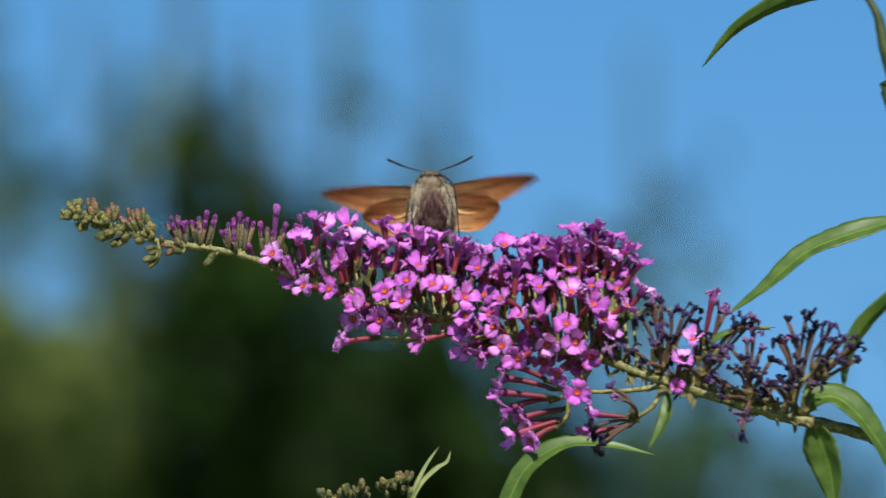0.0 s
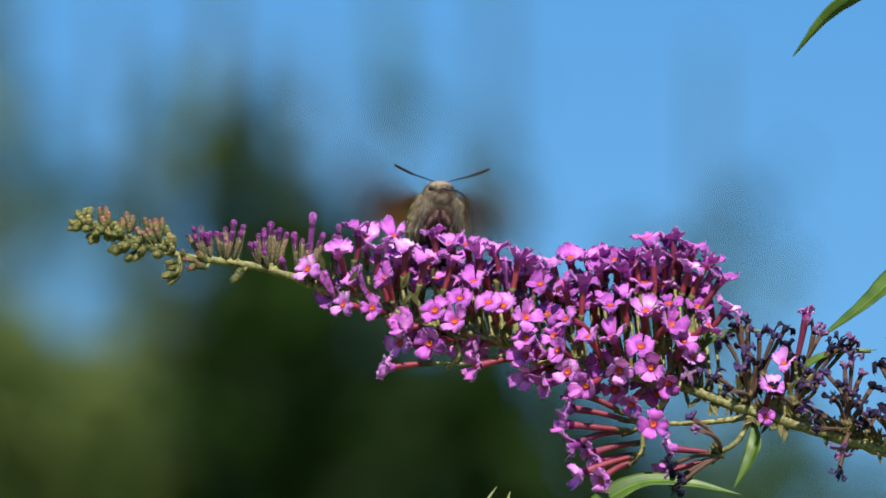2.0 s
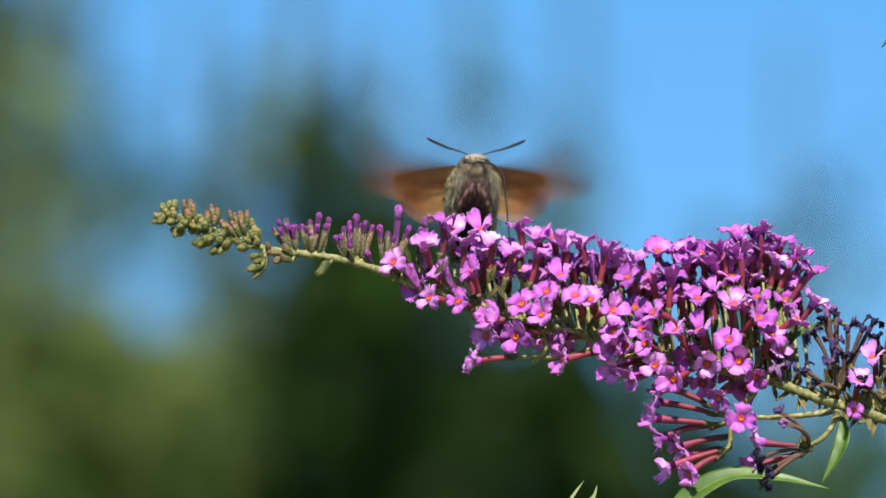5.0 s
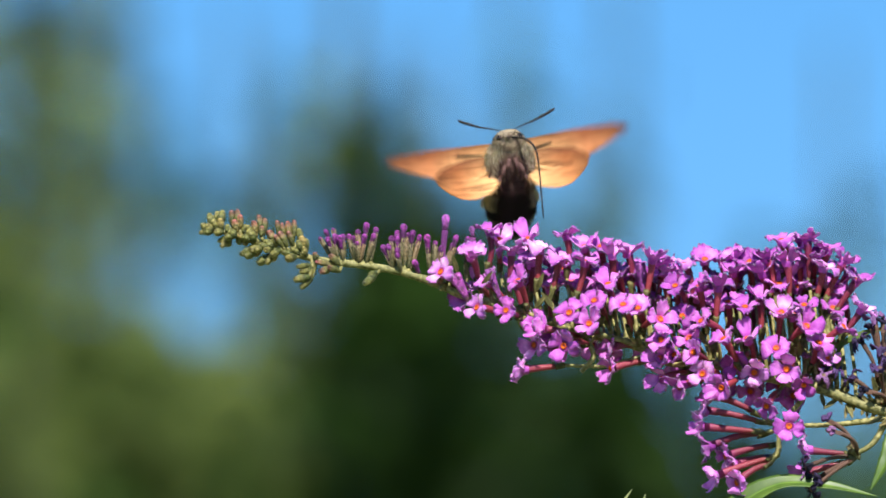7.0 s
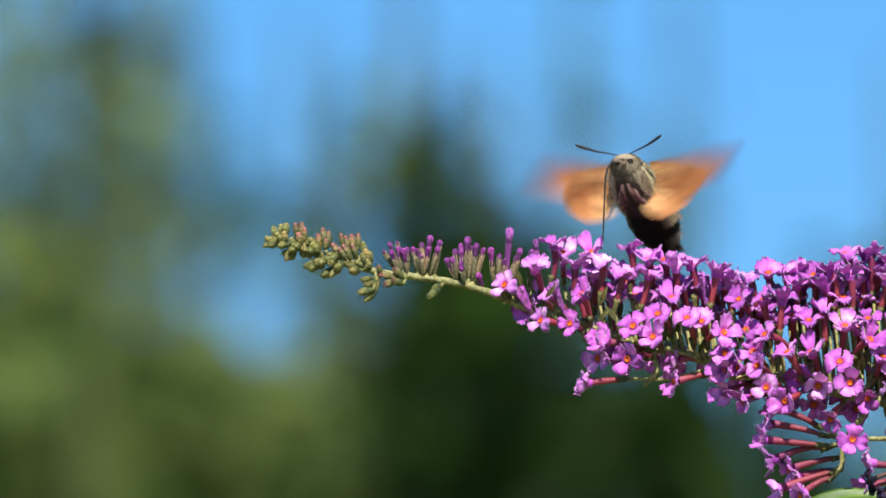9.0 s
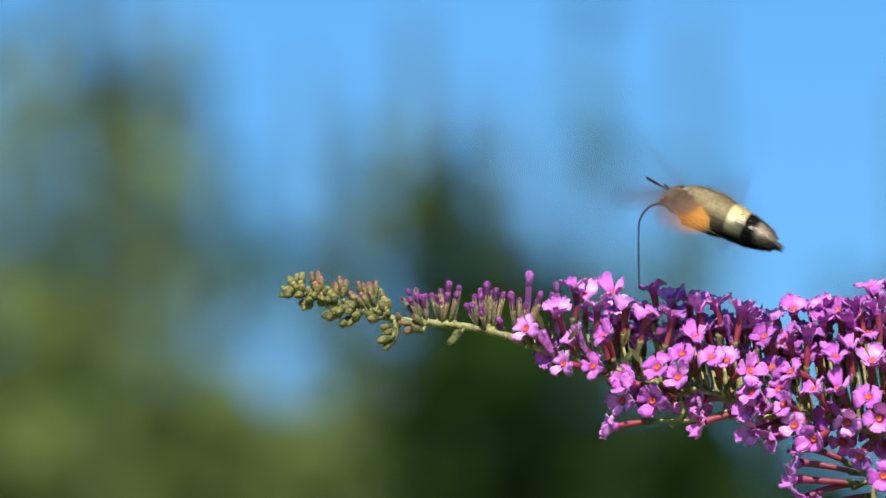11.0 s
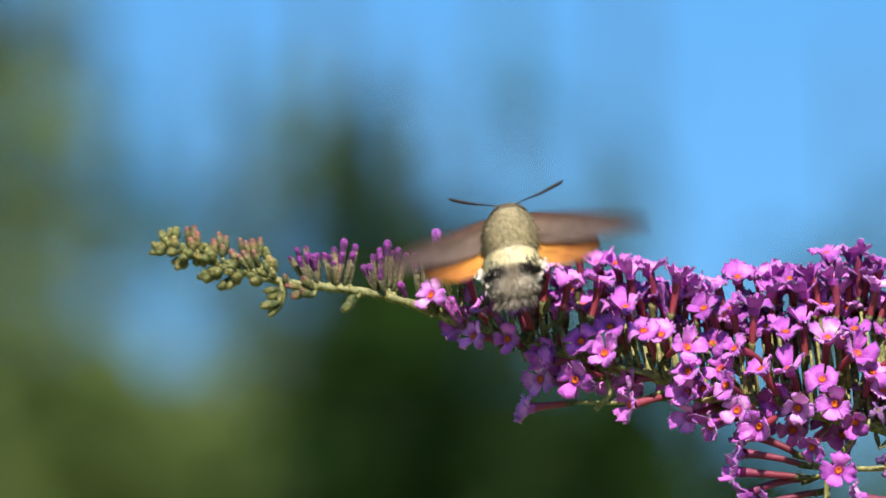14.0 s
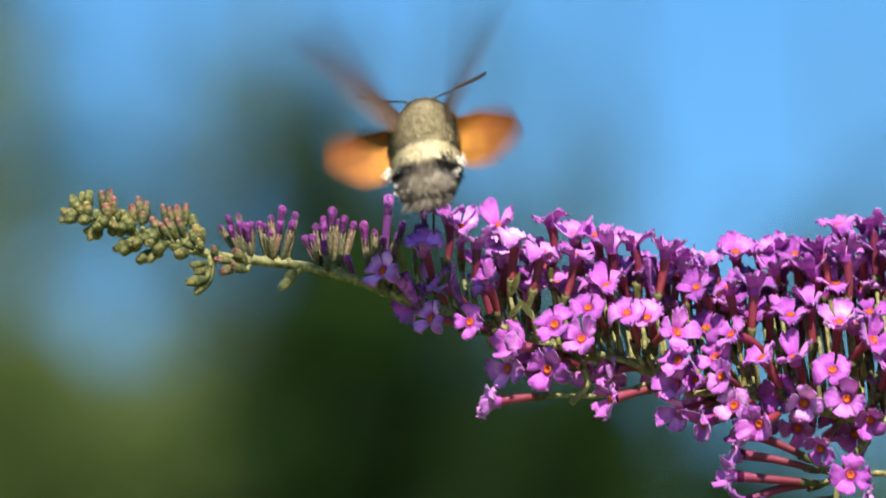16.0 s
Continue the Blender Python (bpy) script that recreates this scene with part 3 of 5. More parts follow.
def shrub(name, label, shoots, mat, reach, seed, leaf=0.010):
    """A shrub of upright shoots. A shoot: (top u, top v, foot u, foot v, half width at top, at foot, leaves per step)."""
    base = far(sum(s[2] for s in shoots) / len(shoots), 900, reach)
    base.z = 0
    root = tagged(new(name), label, "shrub", "shrubs in the distance")
    root.location = base
    back = Matrix.Translation(-base)
    for i, (tu, tv, fu, fv, wt, wf, dense) in enumerate(shoots):
        rng = random.Random(seed * 50 + i)
        cane, crown = bmesh.new(), bmesh.new()
        top, foot = far(tu, tv, reach), far(fu, fv, reach)
        low = Vector((base.x + (foot.x - base.x) * 0.5, base.y + rng.uniform(-0.12, 0.12), 0.0))
        line = smooth_line([low, low.lerp(foot, 0.5) + Vector((rng.uniform(-0.03, 0.03), 0.02, 0)), foot, foot.lerp(top, 0.5), top], 8)
        sweep(cane, line, [0.011, 0.007, 0.002, 0.001, 0.0005], 7)
        n = max(4, int(abs(fv - tv) / 18))
        for i in range(n):
            f = (i + rng.random()) / n
            w = (wt + (wf - wt) * f) * K * reach
            c = top.lerp(foot, f) + Vector((rng.gauss(0, 0.75) * w, rng.gauss(0, 0.05), rng.gauss(0, 0.3) * w))
            leaf_cloud(rng, crown, c, (w * 0.34, 0.05, w * 0.42), int(dense * (0.6 + 0.6 * f) * rng.uniform(0.25, 1.25)), leaf)
        # the leafy lower part of the shoot, down towards the ground
        for i in range(12):
            leaf_cloud(rng, crown, line[3 + i].lerp(line[4 + i], rng.random()), (0.07, 0.08, 0.07), 26, leaf * 1.5)
        for bm in (cane, crown):
            bm.transform(back)
        part("trunk", cane, GREEN_CANE, root)
        tagged(part("crown", crown, mat, root, smooth=False), kind="stuff")
    return root


shrub("dark_shrub", "upright green shrub behind the flowers, its shade in the leaf colour",
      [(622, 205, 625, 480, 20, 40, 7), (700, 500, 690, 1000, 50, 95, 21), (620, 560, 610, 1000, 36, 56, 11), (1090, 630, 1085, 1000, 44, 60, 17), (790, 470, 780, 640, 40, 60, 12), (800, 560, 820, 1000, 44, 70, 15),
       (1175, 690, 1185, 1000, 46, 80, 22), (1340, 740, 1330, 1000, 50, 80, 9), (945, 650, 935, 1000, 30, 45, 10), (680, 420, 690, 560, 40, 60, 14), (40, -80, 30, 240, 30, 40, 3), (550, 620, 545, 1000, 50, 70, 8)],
      FAR_SHADED, 1.72, 3, 0.010)
shrub("olive_shrub", "sunlit olive green leafy shrub behind the flowers",
      [(60, 580, 80, 1000, 130, 190, 36), (220, 620, 220, 1000, 120, 160, 34), (-130, 500, -140, 1000, 110, 180, 40), (-330, 480, -340, 1000, 110, 180, 38), (385, 670, 375, 1000, 80, 110, 20), (500, 740, 490, 1000, 60, 80, 3),
       (80, 40, 40, 560, 54, 90, 5), (-70, -80, -70, 560, 40, 60, 7), (610, 200, 600, 400, 14, 30, 7), (160, 360, 170, 640, 60, 90, 4), (480, 580, 470, 720, 40, 50, 5), (-260, -60, -270, 560, 60, 80, 10), (150, -60, 110, 330, 60, 70, 3)],
      FAR_OLIVE, 1.8, 4, 0.010)
shrub("grey_green_shrub", "thin grey-green shrub with tall narrow shoots",
      [(912, -40, 900, 420, 24, 44, 2), (1102, 100, 1100, 420, 20, 40, 2), (765, 290, 760, 560, 40, 70, 6), (1480, 380, 1470, 560, 50, 70, 8), (250, 30, 200, 420, 50, 80, 4), (1060, 620, 1060, 760, 50, 60, 7),
       (870, 440, 880, 640, 50, 60, 7), (520, 200, 500, 560, 40, 70, 4), (420, 230, 430, 500, 90, 110, 3), (190, 120, 200, 460, 90, 110, 2), (1010, 460, 1010, 700, 60, 80, 8), (1320, 800, 1330, 1000, 70, 90, 10), (1480, 780, 1480, 1000, 60, 80, 11), (1620, 880, 1620, 1120, 80, 110, 16), (1790, 900, 1790, 1120, 70, 100, 12)],
      FAR_GREY, 1.85, 6, 0.010)


# ---------------------------------------------------------------- the flowering spike



def flowering_branch():
    spike = tagged(new("butterfly_bush_branch"), "arching butterfly bush branch with magenta florets, green and wilted ends", "flower")
    # the stem, and the cane that carries it down to the ground
    bm = bmesh.new()
    line = smooth_line([grid(*p) for p in STEM_LINE], 5)
    sweep(bm, line, [4 * K, 5 * K, 6 * K, 7 * K, 7.5 * K, 8 * K, 9 * K, 10 * K, 11 * K], 10, 0.4)
    part("stem", bm, STEM, spike, "pale green downy stem")
    bm = bmesh.new()
    end = grid(1575, 782)
    cane = smooth_line([end - Vector((0.004, 0, -0.001)), end + Vector((0.03, 0, -0.012)), end + Vector((0.12, 0.02, -0.10)), end + Vector((0.24, 0.06, -0.45)), Vector((0.42, 0.16, 0.7)), Vector((0.46, 0.2, -0.02))], 8)
    sweep(bm, cane, (12.5 * K, 0.008), 10, 0.2)
    part("cane", bm, BARK, spike, "brown woody cane")

    def twig(points, r):
        b = bmesh.new()
        sweep(b, smooth_line([grid(*p) for p in points], 5), (r * K, r * 0.7 * K), 7, 0.25)
        part("stalk", b, STEM, spike)

    twig([(1050, 632, 5), (1038, 660, 20), (1008, 700, 14), (1003, 745, 10)], 5)
    twig([(1190, 682, 5), (1100, 694, 10), (1030, 696, 12)], 5)
    twig([(1172, 690, 5), (1150, 725, 12), (1120, 742, 10)], 5)
    twig([(790, 568, 0), (740, 556, 16), (690, 545, 20)], 5)
    twig([(700, 545, -5), (718, 584, 12), (698, 610, 10)], 5)
    twig([(880, 592, 0), (850, 600, 12), (830, 598, 8)], 5)
    twig([(1000, 622, 5), (1010, 560, 15), (1002, 490, 15)], 6)
    twig([(1040, 632, 5), (1060, 570, 10), (1056, 500, 10)], 6)
    twig([(1075, 640, 5), (1085, 590, 0), (1082, 522, 0)], 6)
    twig([(1240, 695, 0), (1262, 630, 4), (1300, 585, 4), (1362, 582, 2)], 5)
    twig([(1400, 742, 0), (1410, 690, 4), (1450, 650, 4), (1500, 630, 4)], 6)
    twig([(1330, 720, 0), (1325, 680, 6), (1330, 640, 6)], 6)

    # open florets, whorl by whorl: head (u, v, d), foot (u, v)
    florets(spike, [(480, 450, 22, 522, 474), (529, 423, 26, 540, 476), (557, 384, 2, 553, 452), (553, 464, 18, 588, 504), (534, 470, -8, 566, 500), (517, 489, -10, 556, 500)])
    florets(spike, [(601, 464, 44, 616, 514), (592, 416, 26, 588, 484), (572, 399, -16, 573, 452), (616, 398, -26, 622, 456), (536, 506, 36, 586, 524), (582, 511, 62, 606, 526)])
    florets(spike, [(636, 412, 16, 629, 482), (677, 393, -12, 677, 462), (668, 429, 30, 652, 494), (707, 434, 34, 690, 497), (705, 411, -22, 712, 468), (730, 411, -12, 736, 470)])
    florets(spike, [(680, 515, 64, 704, 540), (711, 532, 70, 728, 552), (626, 528, 8, 664, 546), (636, 540, 34, 698, 554), (671, 567, 56, 712, 566, 1.12), (624, 566, -14, 672, 572)])
    florets(spike, [(748, 424, 16, 748, 488), (773, 420, -8, 778, 488), (812, 430, 26, 798, 500, 1.1), (826, 441, -12, 818, 506), (741, 470, 46, 752, 524), (719, 496, 62, 740, 534)])
    florets(spike, [(764, 502, 58, 776, 552), (787, 508, 56, 797, 552), (823, 526, 58, 786, 550), (822, 558, 54, 842, 580), (757, 452, -20, 762, 508), (790, 462, -24, 786, 516)])
    florets(spike, [(744, 570, 6, 806, 576), (743, 604, 12, 806, 590), (606, 604, 6, 672, 598)], hub=(806, 580, 0))
    florets(spike, [(845, 474, 36, 864, 520), (828, 452, -6, 836, 512), (862, 439, -14, 869, 506), (893, 433, -16, 896, 488), (882, 474, 42, 892, 532), (913, 474, 44, 908, 538)])
    florets(spike, [(918, 432, -24, 921, 490), (938, 432, -22, 943, 492), (936, 452, 6, 934, 510), (962, 437, -8, 970, 492), (980, 452, 14, 984, 512), (954, 507, 48, 946, 562), (928, 499, 22, 928, 556)])
    florets(spike, [(978, 492, 26, 980, 560), (884, 529, 50, 930, 562), (856, 521, 20, 864, 566), (919, 556, 58, 946, 606), (957, 556, 56, 964, 606), (1001, 572, 66, 1016, 606), (1010, 516, 52, 1003, 568)])
    florets(spike, [(1012, 403, -4, 1016, 474), (990, 430, 14, 994, 502), (1053, 402, 2, 1056, 482), (1020, 436, 26, 1022, 504), (1063, 432, -6, 1060, 490), (1034, 418, -22, 1040, 486)])
    florets(spike, [(1084, 417, -6, 1070, 492), (1110, 437, 12, 1074, 512), (1078, 446, 20, 1062, 508), (1130, 467, 14, 1088, 528), (1139, 512, 18, 1098, 566), (1108, 540, 50, 1058, 574), (1118, 455, -20, 1086, 516)])
    florets(spike, [(1050, 538, 58, 1014, 576), (1046, 505, 40, 1044, 556), (1008, 471, 10, 1004, 530), (1068, 564, 50, 1052, 612), (1082, 588, 36, 1064, 622, 0.8), (1028, 520, 20, 1030, 580), (1092, 510, 4, 1080, 566)])
    florets(spike, [(872, 578, 60, 898, 598), (842, 582, 40, 884, 602), (820, 587, 36, 862, 602), (886, 612, 62, 914, 616), (823, 620, 22, 872, 608), (850, 632, 34, 898, 620), (866, 556, 30, 890, 582)])
    florets(spike, [(915, 634, 60, 940, 622), (967, 611, 66, 976, 596), (1017, 606, 66, 1030, 600), (985, 664, 56, 1006, 640), (940, 600, 20, 962, 580), (1044, 632, 40, 1048, 612, 0.85)])
    # the loose whorl that hangs under the stem
    florets(spike, [(904, 645, 8, 976, 678), (886, 668, 16, 986, 690), (884, 694, 26, 982, 704), (895, 726, 10, 988, 706), (1020, 694, 60, 1026, 690)], hub=(1012, 692, 10))
    florets(spike, [(920, 741, 2, 1004, 722), (906, 771, 16, 1000, 742), (937, 782, 30, 992, 752), (934, 752, -8, 990, 742)], hub=(1006, 726, 10))
    florets(spike, [(1046, 732, 20, 1122, 740), (1042, 768, 10, 1112, 750, 0.8)], hub=(1128, 742, 10))
    # the last fresh ones among the wilted
    florets(spike, [(1225, 599, 30, 1222, 650, 0.85), (1205, 634, 44, 1194, 676, 0.9), (1196, 683, 40, 1190, 676, 0.6), (1262, 521, 4, 1243, 612, 0.6)])

    # florets on the far side, seen between the near ones
    for i in range(58):
        u = 590 + 520 * (i + RNG.uniform(0.1, 0.9)) / 58
        top = float(np.interp(u, [580, 640, 700, 800, 900, 1000, 1060, 1120], [416, 418, 428, 448, 456, 436, 426, 464]))
        head = (u, top + RNG.uniform(0, 56), -RNG.uniform(20, 66))
        florets(spike, [(*head, u + RNG.uniform(-8, 12), head[1] + RNG.uniform(56, 70))])
    for i in range(14):
        u = RNG.uniform(640, 1040)
        v0 = stem_height(u)
        florets(spike, [(u, v0 + RNG.uniform(6, 34), -RNG.uniform(30, 60), u + 22, v0 - 4)])

    # wilted florets towards the foot of the spike
    def wilted(u, v, d, heads, reach=70):
        cyme(spike, u, v, d, heads, "wilted", reach, 0.72)

    wilted(1170, 662, 4, [(1130, 562), (1150, 546), (1166, 578), (1187, 556), (1162, 612), (1116, 622), (1136, 652), (1212, 556), (1230, 546), (1183, 598), (1155, 530), (1168, 540)])
    wilted(1236, 672, 4, [(1246, 592), (1262, 642), (1282, 560), (1274, 546), (1262, 616), (1278, 636), (1232, 575), (1300, 580), (1316, 572), (1335, 565)])
    wilted(1322, 704, 4, [(1292, 622), (1312, 642), (1332, 592), (1346, 622), (1362, 642), (1300, 662), (1272, 690), (1276, 712), (1312, 746), (1342, 670), (1352, 690), (1320, 612)])
    wilted(1402, 722, 4, [(1426, 562), (1442, 577), (1406, 597), (1392, 572), (1412, 642), (1386, 612), (1392, 652), (1372, 602), (1385, 692), (1405, 690), (1366, 690), (1432, 592)])
    wilted(1424, 690, 4, [(1470, 576), (1476, 610), (1500, 620), (1518, 614), (1512, 642), (1462, 600), (1492, 604), (1456, 642), (1484, 640)])
    wilted(1126, 744, 10, [(1044, 765), (1052, 800), (1080, 690), (1066, 780), (1088, 712)])
    wilted(1078, 640, 8, [(1075, 622), (1096, 610), (1060, 590)], 40)

    for i in range(13):
        u = RNG.choice((RNG.uniform(1125, 1290), RNG.uniform(1290, 1430), RNG.uniform(1300, 1430)))
        v = float(np.interp(u, [1075, 1140, 1190, 1250, 1350, 1425], [640, 665, 682, 697, 728, 745]))
        foot = grid(u, v - 6, RNG.uniform(-6, 8))
        way = Vector((RNG.gauss(-0.1, 0.45), -RNG.uniform(-0.3, 0.9), RNG.uniform(0.15, 1.0) if RNG.random() < 0.86 else -0.6)).normalized()
        set_floret(spike, foot, foot + way * RNG.uniform(40, 86) * K, "wilted", RNG.uniform(0.5, 0.75))

    # closed buds at the tip, cluster by cluster: top (u, v), foot (u, v), d
    tip_buds(spike, "green", [(103, 388, 122, 384, 4), (112, 385, 126, 384, 12), (108, 371, 120, 384, 6), (117, 372, 126, 386, 14), (120, 357, 127, 378, 2), (127, 368, 132, 386, 12), (133, 352, 134, 376, 0), (141, 352, 138, 378, 6), (138, 366, 138, 386, 14), (128, 387, 142, 388, 16)])
    tip_buds(spike, "green", [(132, 401, 150, 394, 4), (138, 411, 150, 396, 8), (146, 408, 154, 394, 0), (146, 394, 158, 390, 18), (148, 374, 156, 390, 12), (152, 384, 162, 392, 18), (164, 404, 172, 394, 4), (175, 406, 178, 394, 2)])
    tip_buds(spike, "pink", [(155, 354, 160, 380, 4), (164, 352, 164, 382, 0), (169, 358, 167, 384, 8), (160, 366, 164, 388, 14), (198, 362, 200, 392, 2), (207, 364, 207, 398, 4), (203, 376, 204, 398, 14), (190, 369, 194, 396, 8)])
    tip_buds(spike, "green", [(174, 374, 182, 394, 4), (180, 377, 188, 396, 12), (164, 390, 180, 396, 14), (172, 393, 186, 398, 18), (182, 384, 190, 400, 16), (170, 421, 190, 410, 4), (178, 425, 194, 412, 8), (184, 415, 198, 410, 14), (190, 424, 200, 412, 0)])
    tip_buds(spike, "green", [(192, 416, 206, 410, 16), (200, 404, 210, 412, 16), (206, 414, 216, 414, 20), (196, 436, 216, 420, 4), (208, 437, 222, 420, 8), (218, 433, 226, 416, 2), (210, 399, 218, 414, 12), (218, 424, 230, 416, 16)])
    tip_buds(spike, "pink", [(226, 369, 232, 398, 4), (234, 370, 238, 400, 8), (243, 371, 246, 400, 4), (253, 369, 254, 402, 2), (222, 390, 234, 408, 14), (230, 386, 240, 408, 14), (244, 386, 250, 408, 14), (214, 386, 226, 408, 6)])
    tip_buds(spike, "green", [(234, 419, 252, 424, 14), (240, 429, 256, 426, 14), (250, 412, 262, 424, 16), (260, 380, 264, 410, 2), (264, 392, 268, 418, 8), (258, 398, 264, 420, 14), (271, 398, 270, 420, 2), (266, 408, 272, 424, 12)])
    tip_buds(spike, "green", [(254, 441, 278, 438, 8), (262, 448, 282, 442, 4), (254, 461, 276, 456, 8), (264, 473, 280, 456, 4), (274, 452, 282, 440, 6), (362, 469, 382, 452, 8), (368, 456, 386, 448, 4), (478, 480, 492, 470, 8), (598, 516, 606, 506, 10)])
    tip_buds(spike, "pink", [(286, 433, 308, 440, 12), (294, 449, 312, 444, 12), (304, 441, 322, 446, 16), (285, 418, 290, 432, 10), (308, 422, 326, 436, 14)])
    # taller violet buds on ribbed stalks: top (u, v), foot (u, v), d, size
    violet_buds(spike, [(301, 383, 314, 426, 0, 0.8), (313, 380, 318, 426, -6, 0.6), (304, 396, 316, 428, 12, 0.85), (316, 391, 322, 430, 6, 0.9), (323, 394, 326, 432, 14, 0.95), (329, 392, 330, 430, 2, 0.9), (291, 394, 308, 426, -4, 0.6)])
    violet_buds(spike, [(338, 391, 344, 432, 4, 0.8), (345, 392, 348, 434, 12, 0.6), (352, 384, 352, 434, 0, 0.8), (366, 375, 360, 432, 6, 1.0), (363, 392, 358, 436, 16, 0.9), (381, 381, 370, 434, 2, 0.85), (378, 391, 368, 438, 14, 0.85), (351, 401, 352, 436, 18, 0.6)])
    violet_buds(spike, [(391, 410, 406, 444, 8, 1.0), (399, 408, 408, 446, 14, 0.9), (404, 395, 410, 444, 2, 0.85), (413, 394, 414, 446, 10, 1.0), (413, 386, 416, 442, -6, 0.8), (424, 378, 420, 440, 2, 1.05), (438, 387, 428, 446, 6, 0.95), (431, 389, 426, 442, -6, 0.7), (449, 393, 434, 448, 2, 0.8), (413, 413, 416, 448, 20, 0.8), (413, 421, 418, 450, 22, 0.75)])
    violet_buds(spike, [(460, 395, 462, 452, 8, 1.1), (473, 402, 468, 456, 12, 0.75), (483, 411, 474, 456, 18, 0.9), (440, 434, 446, 452, 14, 1.0), (506, 395, 494, 446, 2, 0.95), (500, 406, 490, 450, -8, 0.7), (486, 426, 480, 462, 4, 0.8), (524, 398, 520, 440, -4, 1.0)])
    set_floret(spike, grid(482, 452, 2), grid(488, 386, 8), "bud", 0.85)
    set_floret(spike, grid(528, 438, -4), grid(531, 396, 0), "bud", 0.6)
    half_open(spike, (503, 456, 20), (524, 496, 6), 1.0)
    half_open(spike, (556, 448, 26), (576, 500, 10), 0.8)
    half_open(spike, (792, 440, 4), (796, 492, -6), 0.7)

    # green bracts between the clusters
    for i in range(34):
        u = RNG.uniform(500, 1160)
        v = float(np.interp(u, [500, 620, 700, 880, 1000, 1140], [470, 505, 530, 570, 580, 640])) - RNG.uniform(-8, 26)
        way = Vector((RNG.uniform(-0.5, 0.5), -RNG.uniform(0.1, 0.8), RNG.uniform(0.4, 1))).normalized()
        a = grid(u, v, RNG.uniform(0, 30))
        bm = leaf_mesh([a + way * s * K for s in (0, 8, 16, 24, 32)], 4.5 * K, Vector((0, -1, 0.4)), 0.4)
        part("bract", bm, CALYX, spike)

    # stubs and bracts left along the older stem
    for i in range(90):
        u = RNG.uniform(1070, 1425)
        v = float(np.interp(u, [1075, 1140, 1190, 1250, 1350, 1425], [640, 665, 682, 697, 728, 745]))
        up = -1 if RNG.random() < 0.25 else 1
        way = Vector((RNG.uniform(-0.7, 0.5), -RNG.uniform(0.0, 0.9), up * RNG.uniform(0.3, 1))).normalized()
        size = RNG.uniform(0.5, 1.0)
        a = grid(u, v - up * 4, RNG.uniform(0, 8))
        bm = leaf_mesh([a + way * s * size * K for s in (0, 9, 18, 27, 36)], 5 * size * K, Vector((0.3, -1, 0.4)), 0.5)
        part("bract", bm, RNG.choice((CALYX, BROWN_CALYX, BROWN_CALYX)), spike)

    # leaves
    add_leaf(spike, [(1422, 728, 4), (1440, 709, 14), (1482, 710, 26), (1530, 756, 30), (1570, 822, 26), (1604, 910, 14)], 33, (0.5, -0.75, 0.5), "broad green leaf with a pale midrib")
    add_leaf(spike, [(1434, 740, 0), (1452, 785, -6), (1468, 836, -10), (1478, 915, -14)], 36, (-0.55, -0.8, -0.2), "dark green hanging leaf")
    add_leaf(spike, [(1178, 692, 5), (1180, 730, 16), (1168, 762, 22), (1146, 798, 24)], 14, (-0.5, -0.8, 0.25), "small drooping green leaf", 0.5)
    add_leaf(spike, [(1612, 380, -8), (1560, 398, -2), (1490, 420, 4), (1420, 452, 8), (1350, 512, 10), (1284, 560, 8)], 27, (-0.35, -0.7, 0.5), "long green leaf with a lit blade", 0.25)
    add_leaf(spike, [(1650, 480, -10), (1570, 532, -12), (1520, 584, -12), (1497, 640, -10), (1491, 692, -8)], 18, (-0.5, 0.7, 0.35), "narrow dark green leaf")
    add_leaf(spike, [(1240, 640, 4), (1262, 606, 14), (1300, 588, 18), (1370, 582, 18)], 7, (0, -0.8, 0.6), "narrow green bract", 0.4)
    add_leaf(spike, [(1090, 590, 4), (1110, 568, 14), (1160, 550, 20), (1200, 556, 20)], 6, (0, -0.8, 0.6), "narrow green bract", 0.4)
    return spike


flowering_branch()


def upper_shoot():
    shoot = tagged(new("butterfly_bush_shoot"), "leafy green butterfly bush shoot with long narrow leaves", "plant")
    bm = bmesh.new()
    line = smooth_line([grid(1535, -8, 0), grid(1556, 30, 0), grid(1574, 110, 0), grid(1640, 330, -6), grid(1700, 520, -10), Vector((0.28, 0.08, 1.5)), Vector((0.5, 0.3, -0.02))], 7)
    sweep(bm, line, [5 * K, 9 * K, 13 * K, 14 * K, 0.0024, 0.007], 9, 0.1)
    part("stem", bm, GREEN_CANE, shoot, "dark green stem")
    add_leaf(shoot, [(1538, -4, 0), (1490, -16, 8), (1430, -10, 16), (1370, 12, 20), (1300, 56, 20), (1243, 121, 14)], 21, (-0.3, 0.75, 0.6), "long drooping green leaf", 0.25)
    add_leaf(shoot, [(1538, -6, 0), (1560, -60, -8), (1600, -120, -14), (1660, -140, -20)], 18, (0.2, -0.5, 0.8), "long green leaf")
    return shoot


upper_shoot()


